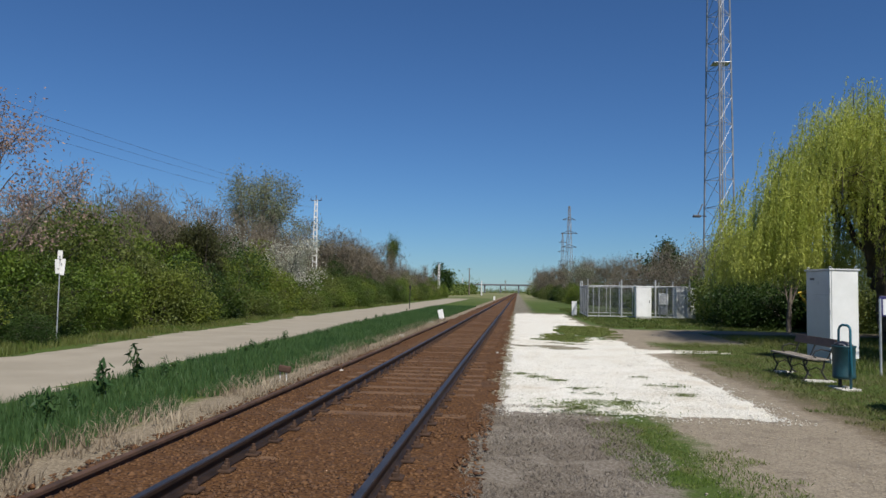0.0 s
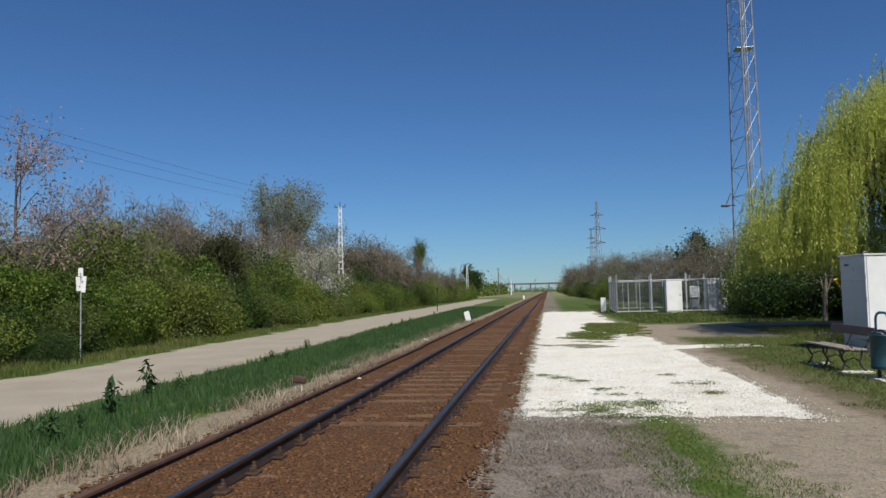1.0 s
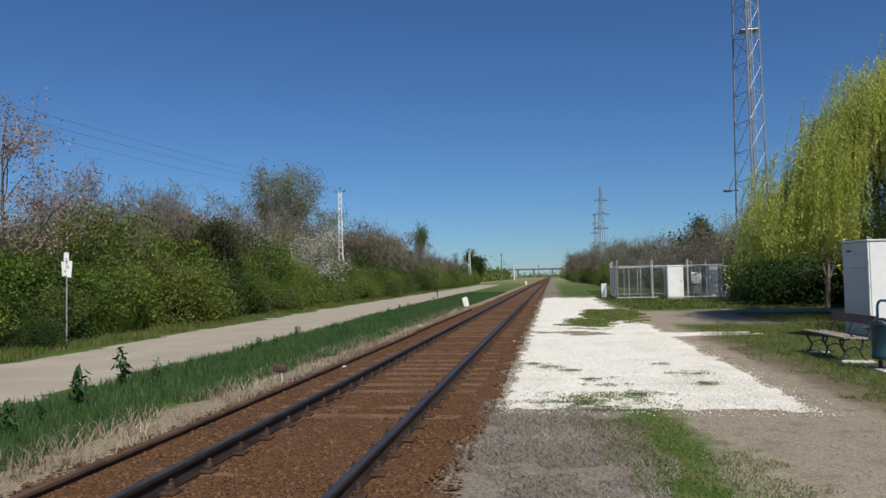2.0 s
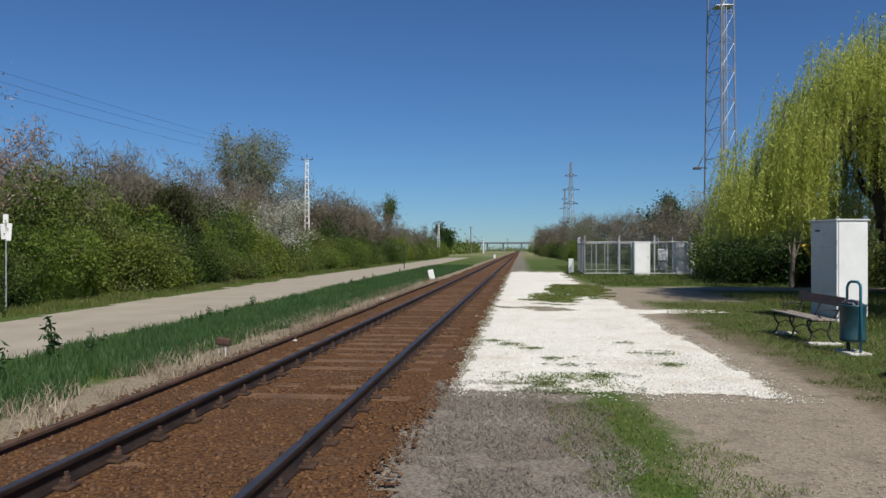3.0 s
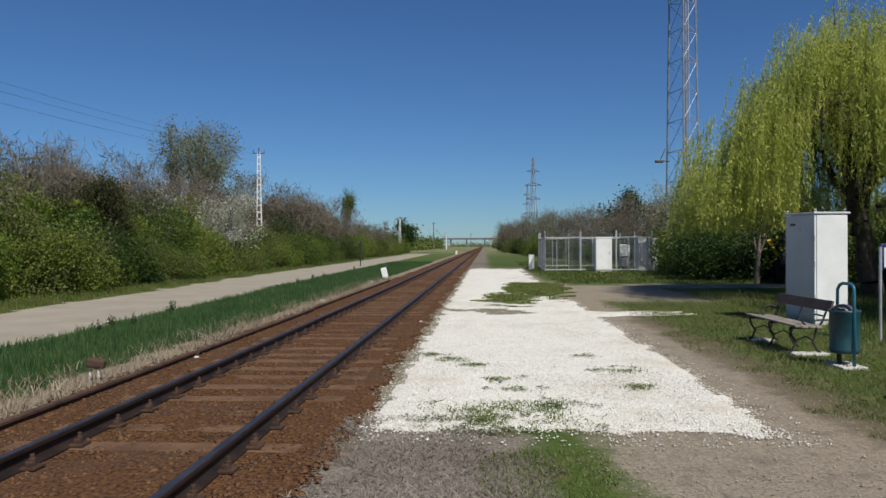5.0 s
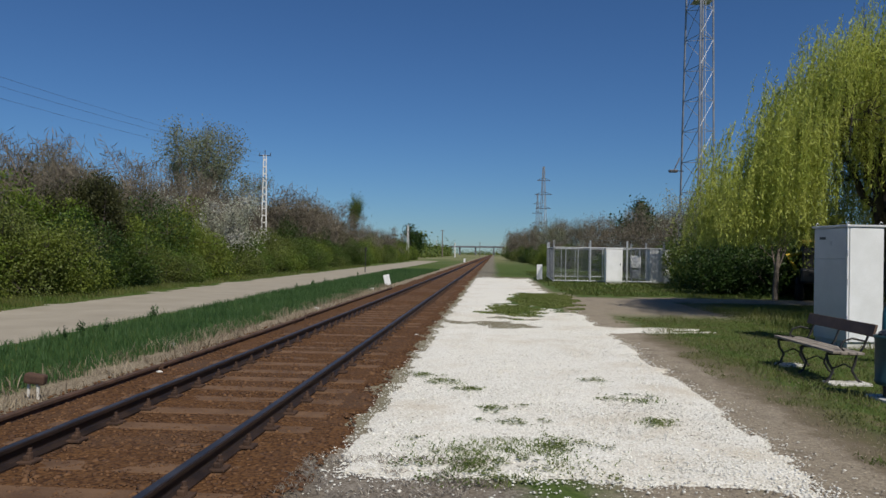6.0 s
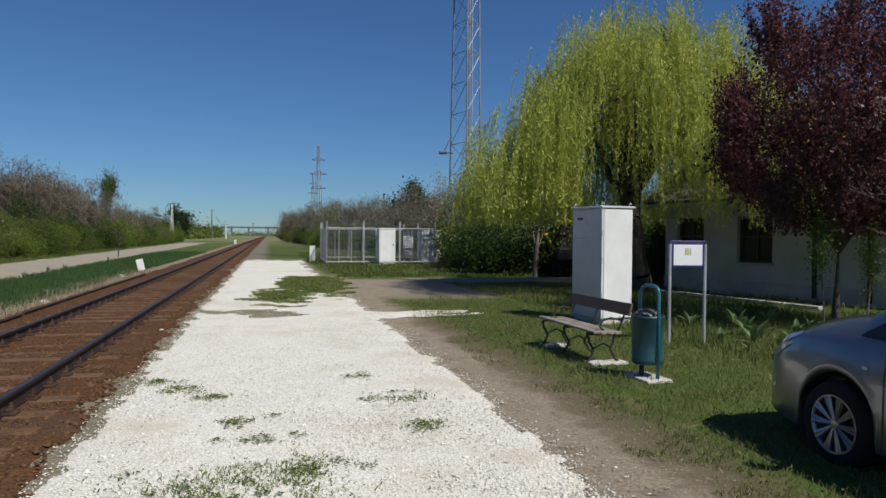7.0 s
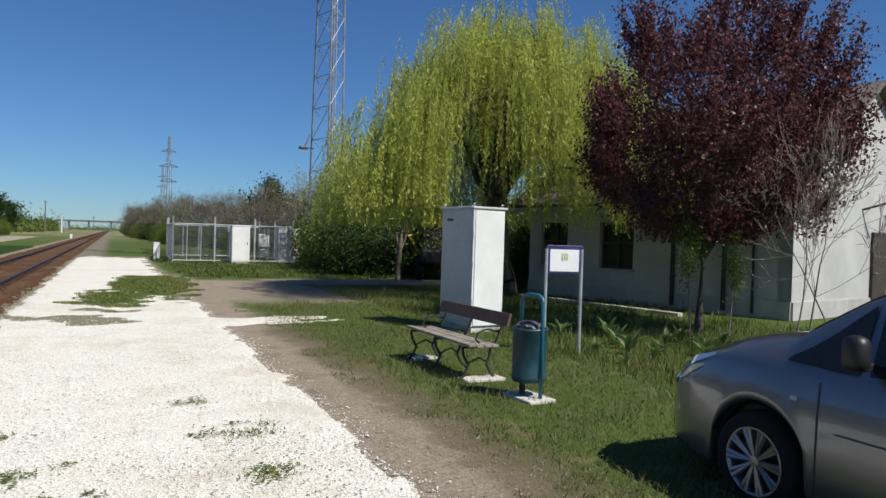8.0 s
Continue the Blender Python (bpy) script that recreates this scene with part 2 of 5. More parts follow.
M = {
    "ground": ground_material(),
    "road": plain("pale_dirt_road", (0.27, 0.235, 0.175), (0.37, 0.325, 0.25), 0.7, 0.95, fine=45, dist=0.01, bump=0.4, spread=0.5),
    "ballast": pebbled("rusty_ballast", (0.085, 0.039, 0.015), (0.145, 0.071, 0.027), (0.105, 0.052, 0.022), (0.05, 0.022, 0.009), 0.04, stain=(0.09, 0.055, 0.035)),
    "ballast_stone": stony("rusty_ballast_stones", (0.07, 0.032, 0.014), (0.15, 0.073, 0.028), (0.115, 0.058, 0.024)),
    "white_bed": pebbled("crushed_white_stone", (0.68, 0.66, 0.585), (0.84, 0.82, 0.745), (0.77, 0.735, 0.64), (0.52, 0.485, 0.41), 0.02, bump=0.4, dist=0.010, stain=(0.54, 0.47, 0.36)),
    "white_stone": stony("white_limestone_chips", (0.64, 0.62, 0.555), (0.84, 0.82, 0.745), (0.76, 0.73, 0.635)),
    "grey_stone": stony("grey_pebbles", (0.22, 0.19, 0.15), (0.48, 0.43, 0.35), (0.33, 0.28, 0.22)),
    "rail_side": plain("rusty_rail_steel", (0.028, 0.020, 0.018), (0.06, 0.038, 0.028), 4, 0.55, 0.5, fine=80),
    "rail_top": plain("worn_rail_steel", (0.04, 0.04, 0.046), (0.075, 0.075, 0.085), 3, 0.48, 0.5, bump=0.05),
    "old_rail": plain("rusted_iron", (0.05, 0.028, 0.018), (0.11, 0.06, 0.038), 5, 0.85, 0.2, fine=80),
    "sleeper": plain("dusty_timber_sleeper", (0.085, 0.043, 0.019), (0.165, 0.09, 0.043), 2.5, 0.9, fine=50, dist=0.008, bump=0.5),
    "clip": plain("rusty_fastening", (0.045, 0.026, 0.018), (0.10, 0.056, 0.034), 8, 0.8, 0.3),
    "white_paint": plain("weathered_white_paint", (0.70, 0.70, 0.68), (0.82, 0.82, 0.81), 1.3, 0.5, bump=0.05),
    # pale grey, darkened so its colour holds the tall cabinet's side shade
    "grey_shade_paint": plain("grey_cabinet_paint_with_shade", (0.47, 0.475, 0.485), (0.56, 0.565, 0.575), 1.2, 0.45, bump=0.05),
    "seal": plain("dark_door_seal", (0.05, 0.05, 0.05), (0.10, 0.10, 0.10)),
    "galv": plain("galvanised_steel", (0.42, 0.43, 0.44), (0.58, 0.59, 0.60), 4, 0.5, 0.6),
    "mast": plain("painted_mast_steel", (0.24, 0.25, 0.27), (0.36, 0.365, 0.38), 2, 0.5, 0.5),
    "dark_steel": plain("dark_steel", (0.06, 0.06, 0.065), (0.11, 0.11, 0.11), 4, 0.5, 0.5),
    "iron": plain("black_cast_iron", (0.025, 0.025, 0.027), (0.06, 0.055, 0.05), 9, 0.6, 0.4),
    "bench_wood": plain("weathered_bench_wood", (0.17, 0.14, 0.11), (0.33, 0.29, 0.24), 6, 0.8, fine=70, bump=0.4),
    "bench_back": plain("brown_stained_wood", (0.085, 0.05, 0.035), (0.15, 0.09, 0.06), 6, 0.65, fine=70, bump=0.3),
    "bin": plain("teal_painted_steel", (0.010, 0.042, 0.052), (0.022, 0.075, 0.088), 5, 0.45, 0.1, bump=0.1),
    "bin_light": plain("blue_painted_tube", (0.015, 0.12, 0.18), (0.03, 0.16, 0.22), 5, 0.4, 0.1, bump=0.1),
    "bag": plain("black_bin_bag", (0.02, 0.02, 0.022), (0.12, 0.12, 0.13), 14, 0.35, fine=30, bump=0.8, dist=0.02),
    "concrete": plain("pale_concrete", (0.45, 0.43, 0.39), (0.62, 0.60, 0.55), 3, 0.9, fine=60, bump=0.4),
    "pole_concrete": plain("white_concrete_pole", (0.62, 0.61, 0.58), (0.78, 0.77, 0.74), 2, 0.85),
    "paper": plain("white_notice_paper", (0.80, 0.80, 0.80), (0.86, 0.86, 0.85), 2, 0.4, bump=0.0),
    "ink": plain("yellow_grey_print", (0.45, 0.45, 0.20), (0.5, 0.5, 0.25), 9, 0.6, bump=0.0),
    "violet": plain("violet_blue_frame", (0.035, 0.03, 0.12), (0.05, 0.045, 0.16), 5, 0.4, bump=0.0),
    "plaster": plain("white_house_plaster", (0.38, 0.375, 0.355), (0.56, 0.55, 0.53), 0.8, 0.9, fine=30, bump=0.25, spread=0.5),
    "plinth": plain("grey_house_plinth", (0.36, 0.35, 0.33), (0.48, 0.47, 0.44), 1.5, 0.9, fine=30, bump=0.4),
    "roof": plain("dark_roof_covering", (0.10, 0.085, 0.08), (0.17, 0.14, 0.13), 2, 0.85, fine=20, bump=0.5),
    "frame_wood": plain("dark_brown_window_wood", (0.035, 0.022, 0.016), (0.075, 0.05, 0.035), 6, 0.6),
    "glass": glassy("dark_window_glass"),
    "bark": plain("grey_brown_bark", (0.10, 0.08, 0.062), (0.21, 0.175, 0.14), 3, 0.95, fine=25, bump=0.9, dist=0.02),
    "bark_dark": plain("dark_bark", (0.045, 0.036, 0.03), (0.10, 0.08, 0.065), 3, 0.95, fine=25, bump=0.9, dist=0.02),
    "twig": plain("grey_brown_twigs", (0.15, 0.12, 0.095), (0.27, 0.22, 0.18), 1.5, 0.9, bump=0.0),
    "leaf_fresh": leafy("fresh_green_leaves", (0.07, 0.125, 0.016), (0.12, 0.19, 0.026), (0.17, 0.21, 0.035)),
    "leaf_mid": leafy("mid_green_leaves", (0.055, 0.095, 0.016), (0.10, 0.15, 0.026), (0.14, 0.17, 0.04)),
    "leaf_dark": leafy("dark_green_leaves", (0.022, 0.05, 0.012), (0.05, 0.09, 0.018), (0.07, 0.11, 0.02)),
    "grass_bright": leafy("bright_young_grass", (0.085, 0.14, 0.02), (0.145, 0.21, 0.035), (0.17, 0.20, 0.055), 0.35),
    "leaf_clover": leafy("low_weed_leaves", (0.06, 0.10, 0.02), (0.12, 0.18, 0.035), (0.15, 0.18, 0.055), 0.3),
    "leaf_dock": leafy("pale_broad_weed_leaves", (0.09, 0.15, 0.05), (0.19, 0.27, 0.10), (0.15, 0.22, 0.08), 0.35),
    "leaf_bronze": leafy("bronze_green_leaves", (0.035, 0.032, 0.016), (0.075, 0.062, 0.03), (0.06, 0.065, 0.022), 0.3),
    "leaf_willow": leafy("yellow_green_willow_leaves", (0.25, 0.32, 0.05), (0.46, 0.52, 0.10), (0.52, 0.55, 0.13), 0.5),
    "leaf_purple": leafy("dark_purple_plum_leaves", (0.07, 0.030, 0.034), (0.19, 0.07, 0.07), (0.15, 0.07, 0.066), 0.4, 0.42),
    "leaf_brown": leafy("russet_buds", (0.115, 0.10, 0.068), (0.19, 0.165, 0.115), (0.23, 0.195, 0.14)),
    "leaf_blossom": leafy("pale_blossom", (0.42, 0.42, 0.34), (0.62, 0.60, 0.52), (0.34, 0.36, 0.24)),
    "leaf_rose": leafy("faded_rosy_blossom", (0.30, 0.20, 0.16), (0.42, 0.30, 0.25), (0.22, 0.17, 0.12)),
    "leaf_silver": leafy("grey_green_young_leaves", (0.15, 0.18, 0.10), (0.25, 0.28, 0.18), (0.19, 0.21, 0.12)),
    "grass_dark": leafy("lush_dark_grass", (0.02, 0.06, 0.02), (0.045, 0.10, 0.033), (0.065, 0.125, 0.04), 0.3),
    "grass": leafy("spring_grass", (0.052, 0.095, 0.014), (0.10, 0.15, 0.028), (0.145, 0.155, 0.048), 0.3),
    "straw": leafy("dry_straw", (0.34, 0.28, 0.19), (0.50, 0.43, 0.31), (0.24, 0.19, 0.13), 0.2, 0.8),
    "hay": leafy("grey_dead_grass", (0.24, 0.21, 0.17), (0.42, 0.38, 0.32), (0.17, 0.14, 0.11), 0.2, 0.8),
    "car_paint": plain("blue_grey_metallic_paint", (0.17, 0.18, 0.20), (0.18, 0.19, 0.21), 40, 0.34, 0.7, bump=0.0, coat=1.0),
    "rubber": plain("black_rubber", (0.005, 0.005, 0.005), (0.011, 0.011, 0.011), 12, 0.97),
    "alloy": plain("silver_alloy", (0.30, 0.30, 0.31), (0.38, 0.38, 0.39), 9, 0.35, 0.8, bump=0.0),
    "black_plastic": plain("black_plastic", (0.012, 0.012, 0.013), (0.02, 0.02, 0.021), 9, 0.45),
    "car_glass": glassy("tinted_car_glass", (0.012, 0.016, 0.018), 0.03),
    "lamp_glass": plain("clear_headlamp", (0.55, 0.58, 0.6), (0.75, 0.77, 0.8), 14, 0.12, 0.3, bump=0.0, coat=1.0),
    "yellow": plain("yellow_machine_paint", (0.50, 0.34, 0.03), (0.62, 0.44, 0.06), 4, 0.5),
    "litter": leafy("dry_leaf_bits", (0.16, 0.125, 0.085), (0.30, 0.25, 0.18), (0.11, 0.09, 0.065), 0.1, 0.8),
    "far_bridge": plain("bridge_concrete", (0.10, 0.11, 0.12), (0.16, 0.17, 0.18), 0.3, 0.9, bump=0.0),
    "mesh_wire": plain("grey_fence_wire", (0.20, 0.21, 0.22), (0.28, 0.29, 0.30), 4, 0.6, 0.4, bump=0.0),
}

# ---- mesh helpers ----
rng = np.random.default_rng(11)


def arrays(name, verts, faces, material, parent=None, label=""):
    """One mesh object from numpy vertices and equal-sided faces."""
    verts, faces = np.asarray(verts, np.float32), np.asarray(faces, np.int32)
    me = bpy.data.meshes.new(name)
    me.vertices.add(len(verts))
    me.vertices.foreach_set("co", verts.ravel())
    k = faces.shape[1]
    me.loops.add(faces.size)
    me.loops.foreach_set("vertex_index", faces.ravel())
    me.polygons.add(len(faces))
    me.polygons.foreach_set("loop_start", np.arange(0, faces.size, k, dtype=np.int32))
    me.polygons.foreach_set("loop_total", np.full(len(faces), k, np.int32))
    me.update(calc_edges=True)
    me.materials.append(material)
    ob = new(name, me)
    if parent is not None:
        ob.parent = parent
    return tagged(ob, label)


def part(name, bm, material, parent, label="", smooth=False):
    me = bpy.data.meshes.new(name)
    bm.to_mesh(me)
    bm.free()
    if smooth:
        me.polygons.foreach_set("use_smooth", np.ones(len(me.polygons), bool))
    me.materials.append(material)
    ob = new(name, me)
    ob.parent = parent
    return tagged(ob, label)


def thing(name, m, label, category, group="", kind=""):
    ob = new(name)
    ob.matrix_world = m
    return tagged(ob, label, category, group, kind)


def box(size, at=(0, 0, 0), bevel=0.0, m=None, bm=None):
    """A box of that size whose base centre is at at, its edges rounded."""
    own = bmesh.new()
    bmesh.ops.create_cube(own, size=1.0)
    bmesh.ops.scale(own, vec=size, verts=own.verts)
    if bevel:
        bmesh.ops.bevel(own, geom=own.edges, offset=bevel, segments=2, affect='EDGES', profile=0.5)
    bmesh.ops.translate(own, vec=(at[0], at[1], at[2] + size[2] / 2), verts=own.verts)
    if m is not None:
        bmesh.ops.transform(own, matrix=m, verts=own.verts)
    if bm is None:
        return own
    me = bpy.data.meshes.new("tmp")
    own.to_mesh(me)
    own.free()
    bm.from_mesh(me)
    bpy.data.meshes.remove(me)
    return bm


def tube(points, radius, sides=8, bm=None, closed=False):
    """A round bar bent along points; radius may be one number or one for each point."""
    bm = bm or bmesh.new()
    pts = [Vector(p) for p in points]
    rad = radius if isinstance(radius, (list, tuple)) else [radius] * len(pts)
    rings, side = [], None
    for i, p in enumerate(pts):
        a, b = pts[i - 1] if i or closed else p, pts[(i + 1) % len(pts)] if i + 1 < len(pts) or closed else p
        d = (b - a).normalized()
        side = (side - d * side.dot(d)).normalized() if side else d.orthogonal().normalized()
        up = d.cross(side)
        rings.append([bm.verts.new(p + (side * math.cos(t) + up * math.sin(t)) * rad[i])
                      for t in (2 * math.pi * j / sides for j in range(sides))])
    pairs = list(zip(rings, rings[1:])) + ([(rings[-1], rings[0])] if closed else [])
    for r, s in pairs:
        for j in range(sides):
            bm.faces.new((r[j], r[(j + 1) % sides], s[(j + 1) % sides], s[j]))
    if not closed:
        bm.faces.new(rings[0][::-1])
        bm.faces.new(rings[-1])
    return bm


def lathe(profile, sides=32, axis='Z', bm=None):
    """A turned shape from (radius, height) pairs."""
    bm = bm or bmesh.new()
    rings = []
    for r, h in profile:
        ring = []
        for j in range(sides):
            c, s = math.cos(2 * math.pi * j / sides) * r, math.sin(2 * math.pi * j / sides) * r
            ring.append(bm.verts.new((c, s, h) if axis == 'Z' else (h, c, s)))
        rings.append(ring)
    for a, b in zip(rings, rings[1:]):
        for j in range(sides):
            bm.faces.new((a[j], a[(j + 1) % sides], b[(j + 1) % sides], b[j]))
    bmesh.ops.remove_doubles(bm, verts=bm.verts, dist=1e-5)
    bmesh.ops.recalc_face_normals(bm, faces=bm.faces)
    return bm


def prism(outline, y0, y1):
    """An outline in x and z drawn out along y."""
    bm = bmesh.new()
    a = [bm.verts.new((x, y0, z)) for x, z in outline]
    b = [bm.verts.new((x, y1, z)) for x, z in outline]
    n = len(outline)
    for i in range(n):
        bm.faces.new((a[i], a[(i + 1) % n], b[(i + 1) % n], b[i]))
    bm.faces.new(a[::-1])
    bm.faces.new(b)
    bmesh.ops.recalc_face_normals(bm, faces=bm.faces)
    return bm


def unit(v):
    return v / np.maximum(np.linalg.norm(v, axis=1, keepdims=True), 1e-9)


def sticks(segs, sides=5):
    """Vertices and faces of tapered bars from rows of x0 y0 z0 x1 y1 z1 r0 r1."""
    segs = np.asarray(segs, float)
    p0, p1 = segs[:, :3], segs[:, 3:6]
    d = unit(p1 - p0)
    ref = np.where(np.abs(d[:, 2:3]) > 0.9, [[1.0, 0, 0]], [[0, 0, 1.0]])
    a = unit(np.cross(d, ref))
    b = np.cross(d, a)
    ang = np.arange(sides) * 2 * np.pi / sides
    ring = a[:, None] * np.cos(ang)[None, :, None] + b[:, None] * np.sin(ang)[None, :, None]
    v = np.concatenate([p0[:, None] + ring * segs[:, 6][:, None, None], p1[:, None] + ring * segs[:, 7][:, None, None]], 1)
    j = np.arange(sides)
    f = np.stack([j, (j + 1) % sides, (j + 1) % sides + sides, j + sides], 1)
    faces = f[None] + (np.arange(len(segs)) * 2 * sides)[:, None, None]
    return v.reshape(-1, 3), faces.reshape(-1, 4)


def leaves(centres, size, aspect=0.5, down=0.0, r=rng):
    """One pointed leaf at each centre, turned at random; down pulls the tips towards the ground."""
    n = len(centres)
    u = r.normal(size=(n, 3))
    u[:, 2] -= down * 3
    u = unit(u)
    w = unit(np.cross(u, r.normal(size=(n, 3))))
    s = (size * r.uniform(0.6, 1.35, n))[:, None]
    nrm = np.cross(u, w) * s * 0.12
    v = np.stack([centres - u * s * 0.5, centres + w * s * aspect * 0.5 + nrm, centres + u * s * 0.5, centres - w * s * aspect * 0.5 + nrm], 1)
    f = np.arange(n * 4).reshape(n, 4)
    return v.reshape(-1, 3), f


def blades(points, height, width, lean=0.35, r=rng):
    """One grass blade at each point: a bent, tapering strip."""
    n = len(points)
    t = r.uniform(0, 2 * np.pi, n)
    h = (height * r.uniform(0.45, 1.25, n))[:, None]
    side = np.stack([np.cos(t), np.sin(t), np.zeros(n)], 1) * (width * r.uniform(0.6, 1.3, n))[:, None] / 2
    t2 = r.uniform(0, 2 * np.pi, n)
    bend = np.stack([np.cos(t2), np.sin(t2), np.zeros(n)], 1) * h * (lean * r.uniform(0.2, 1.4, n))[:, None]
    up = np.array([[0, 0, 1.0]])
    m = points + bend * 0.35 + up * h * 0.6
    v = np.stack([points - side, points + side, m + side * 0.7, m - side * 0.7, points + bend + up * h], 1)
    k = (np.arange(n) * 5)[:, None]
    f = np.concatenate([k + [[0, 1, 2]], k + [[0, 2, 3]], k + [[3, 2, 4]]], 0)
    return v.reshape(-1, 3), f


OCT_V = np.array([[1, 0, 0], [-1, 0, 0], [0, 1, 0], [0, -1, 0], [0, 0, 1], [0, 0, -1]], float)
OCT_F = np.array([[0, 2, 4], [2, 1, 4], [1, 3, 4], [3, 0, 4], [2, 0, 5], [1, 2, 5], [3, 1, 5], [0, 3, 5]])


def stones(points, size, flat=0.6, r=rng):
    """One small broken stone at each point."""
    n = len(points)
    v = OCT_V[None] * r.uniform(0.55, 1.2, (n, 6, 1)) + r.normal(size=(n, 6, 3)) * 0.16
    v[..., 2] *= flat
    t = r.uniform(0, 2 * np.pi, n)
    c, s = np.cos(t)[:, None], np.sin(t)[:, None]
    x, y = v[..., 0] * c - v[..., 1] * s, v[..., 0] * s + v[..., 1] * c
    v = np.stack([x, y, v[..., 2]], 2) * (size * r.lognormal(0, 0.35, n))[:, None, None] / 2 + points[:, None]
    f = OCT_F[None] + (np.arange(n) * 6)[:, None, None]
    return v.reshape(-1, 3), f.reshape(-1, 3)


def field(x, y, scale, seed=0.0):
    """Smooth noise from 0 to 1 over the plan, for uneven borders and densities."""
    return np.array([0.5 + 0.5 * noise.fractal((a * scale + seed, b * scale - seed, seed * 0.7), 0.7, 2.0, 3) for a, b in zip(np.ravel(x), np.ravel(y))]).reshape(np.shape(x))


def spread_points(n, x0, x1, y0, y1, near=0.0, r=rng):
    """Random places in a rectangle, near > 0 gathers them towards y0."""
    u = r.uniform(0, 1, n) ** (1 + near)
    return np.stack([r.uniform(x0, x1, n), y0 + (y1 - y0) * u, np.zeros(n)], 1)


def sheet(name, x0, x1, y0, y1, cell, keep, z, material, label, category, seed=3.0, rough=0.006):
    """A thin layer on the ground with ragged borders: the cells that keep(x, y, n) holds."""
    nx, ny = int((x1 - x0) / cell), int((y1 - y0) / cell)
    gx, gy = np.meshgrid(np.linspace(x0, x1, nx + 1), np.linspace(y0, y1, ny + 1))
    n = field(gx, gy, 1.3, seed)
    inside = keep(gx, gy, n)
    jx, jy = gx + rng.uniform(-0.3, 0.3, gx.shape) * cell, gy + rng.uniform(-0.3, 0.3, gx.shape) * cell
    v = np.stack([jx, jy, z + (n - 0.5) * rough], -1).reshape(-1, 3)
    i = np.arange((nx + 1) * (ny + 1)).reshape(ny + 1, nx + 1)
    ok = inside[:-1, :-1] & inside[1:, :-1] & inside[:-1, 1:] & inside[1:, 1:]
    f = np.stack([i[:-1, :-1], i[:-1, 1:], i[1:, 1:], i[1:, :-1]], -1)[ok]
    around = np.bincount(f.ravel(), minlength=len(v))
    v[around < 4, 2] = -0.022
    used, inv = np.unique(f, return_inverse=True)
    return tagged(arrays(name, v[used], inv.reshape(-1, 4), material), label, category, kind="structure")

# ---- ground, road, track ----
NX = np.concatenate([[-4000, -1500, -600, -250, -120], np.arange(-60, 60.1, 1.5), [120, 250, 600, 1500, 4000]])
NY = np.concatenate([[-4000, -800, -200, -60], np.arange(-20, 90.1, 1.5), [120, 180, 300, 600, 1200, 4600]])
GX, GY = np.meshgrid(NX, NY)
gz = np.where((np.abs(GX) < 60) & (GY < 90), (field(GX, GY, 0.25, 5.0) - 0.5) * 0.012, 0) - 0.010
gi = np.arange(GX.size).reshape(GX.shape)
tagged(arrays("ground", np.stack([GX, GY, gz], -1).reshape(-1, 3),
              np.stack([gi[:-1, :-1], gi[:-1, 1:], gi[1:, 1:], gi[1:, :-1]], -1).reshape(-1, 4), M["ground"]),
       "green spring turf with dry grass and bare soil", "ground", kind="structure")

def road_right(y):
    return -4.85 - np.clip(y - 8, 0, 32) * 0.033 - np.clip(y - 40, 0, 200) * 0.018


def road_left(y):
    return -9.7 - np.clip(y - 14, 0, 26) * 0.05 - np.clip(y - 40, 0, 200) * 0.018


sheet("road", -14.0, -4.4, -6, 150, 0.3,
      lambda x, y, n: (x < road_right(y) + (n - 0.5) * 0.6) & (x > road_left(y) - (n - 0.5) * 0.8),
      0.004, M["road"], "pale dusty dirt road beside the grass verge", "road", 9.0)

sheet("ballast_bed", -2.4, 2.0, -8, 130, 0.12,
      lambda x, y, n: (x < 1.62 + (n - 0.5) * 0.5) & (x > -2.0 - (n - 0.5) * 0.4),
      0.016, M["ballast"], "rust-brown ballast under the railway track", "track bed", 4.0, 0.02)
tagged(arrays("ballast_bed", np.array([[-2.0, 129, 0.015], [1.65, 129, 0.015], [1.65, 1500, 0.015], [-2.0, 1500, 0.015]]),
              np.array([[0, 1, 2, 3]]), M["ballast"]), "rust-brown ballast further along the line", "track bed", kind="structure")

WHITE_TUFTS = [(2.85, 9.35, 0.62), (3.2, 9.05, 0.62), (2.91, 11.15, 0.22), (3.08, 10.4, 0.30), (2.62, 12.25, 0.22), (4.62, 11.86, 0.30), (4.56, 10.72, 0.2), (1.95, 13.18, 0.2), (4.27, 13.11, 0.18),
               (2.3, 12.7, 0.22), (3.45, 9.8, 0.3), (2.6, 8.9, 0.35)]


def white_keep(x, y, n):
    on = (x > 1.62 + (n - 0.5) * 0.3) & (x < 5.5 + (n - 0.5) * 0.25) & (y > 8.62 + (n - 0.5) * 0.35) & (y < 54 + (n - 0.5) * 4)
    on |= (x >= 5.3) & (x < 7.7 + (n - 0.5) * 1.5) & (y > 19.2 + (n - 0.5) * 0.6 + (x - 5.3) * 0.16) & (y < 20.7 + (n - 0.5) * 0.6)
    island = ((x - 4.8) / 1.15) ** 2 + ((y - 30.2) / 4.6) ** 2 < 1 + (n - 0.5) * 2.2
    island |= ((x - 3.5) / 0.8) ** 2 + ((y - 25.0) / 2.9) ** 2 < (n - 0.33) * 3.0
    island |= ((x - 2.7) / 0.9) ** 2 + ((y - 20.8) / 0.9) ** 2 < (n - 0.42) * 4.0
    island |= (x > 5.1) & (y > 33) & (y < 50) & (n > 0.62 - (x - 5.1) * 0.4)
    return on & ~island


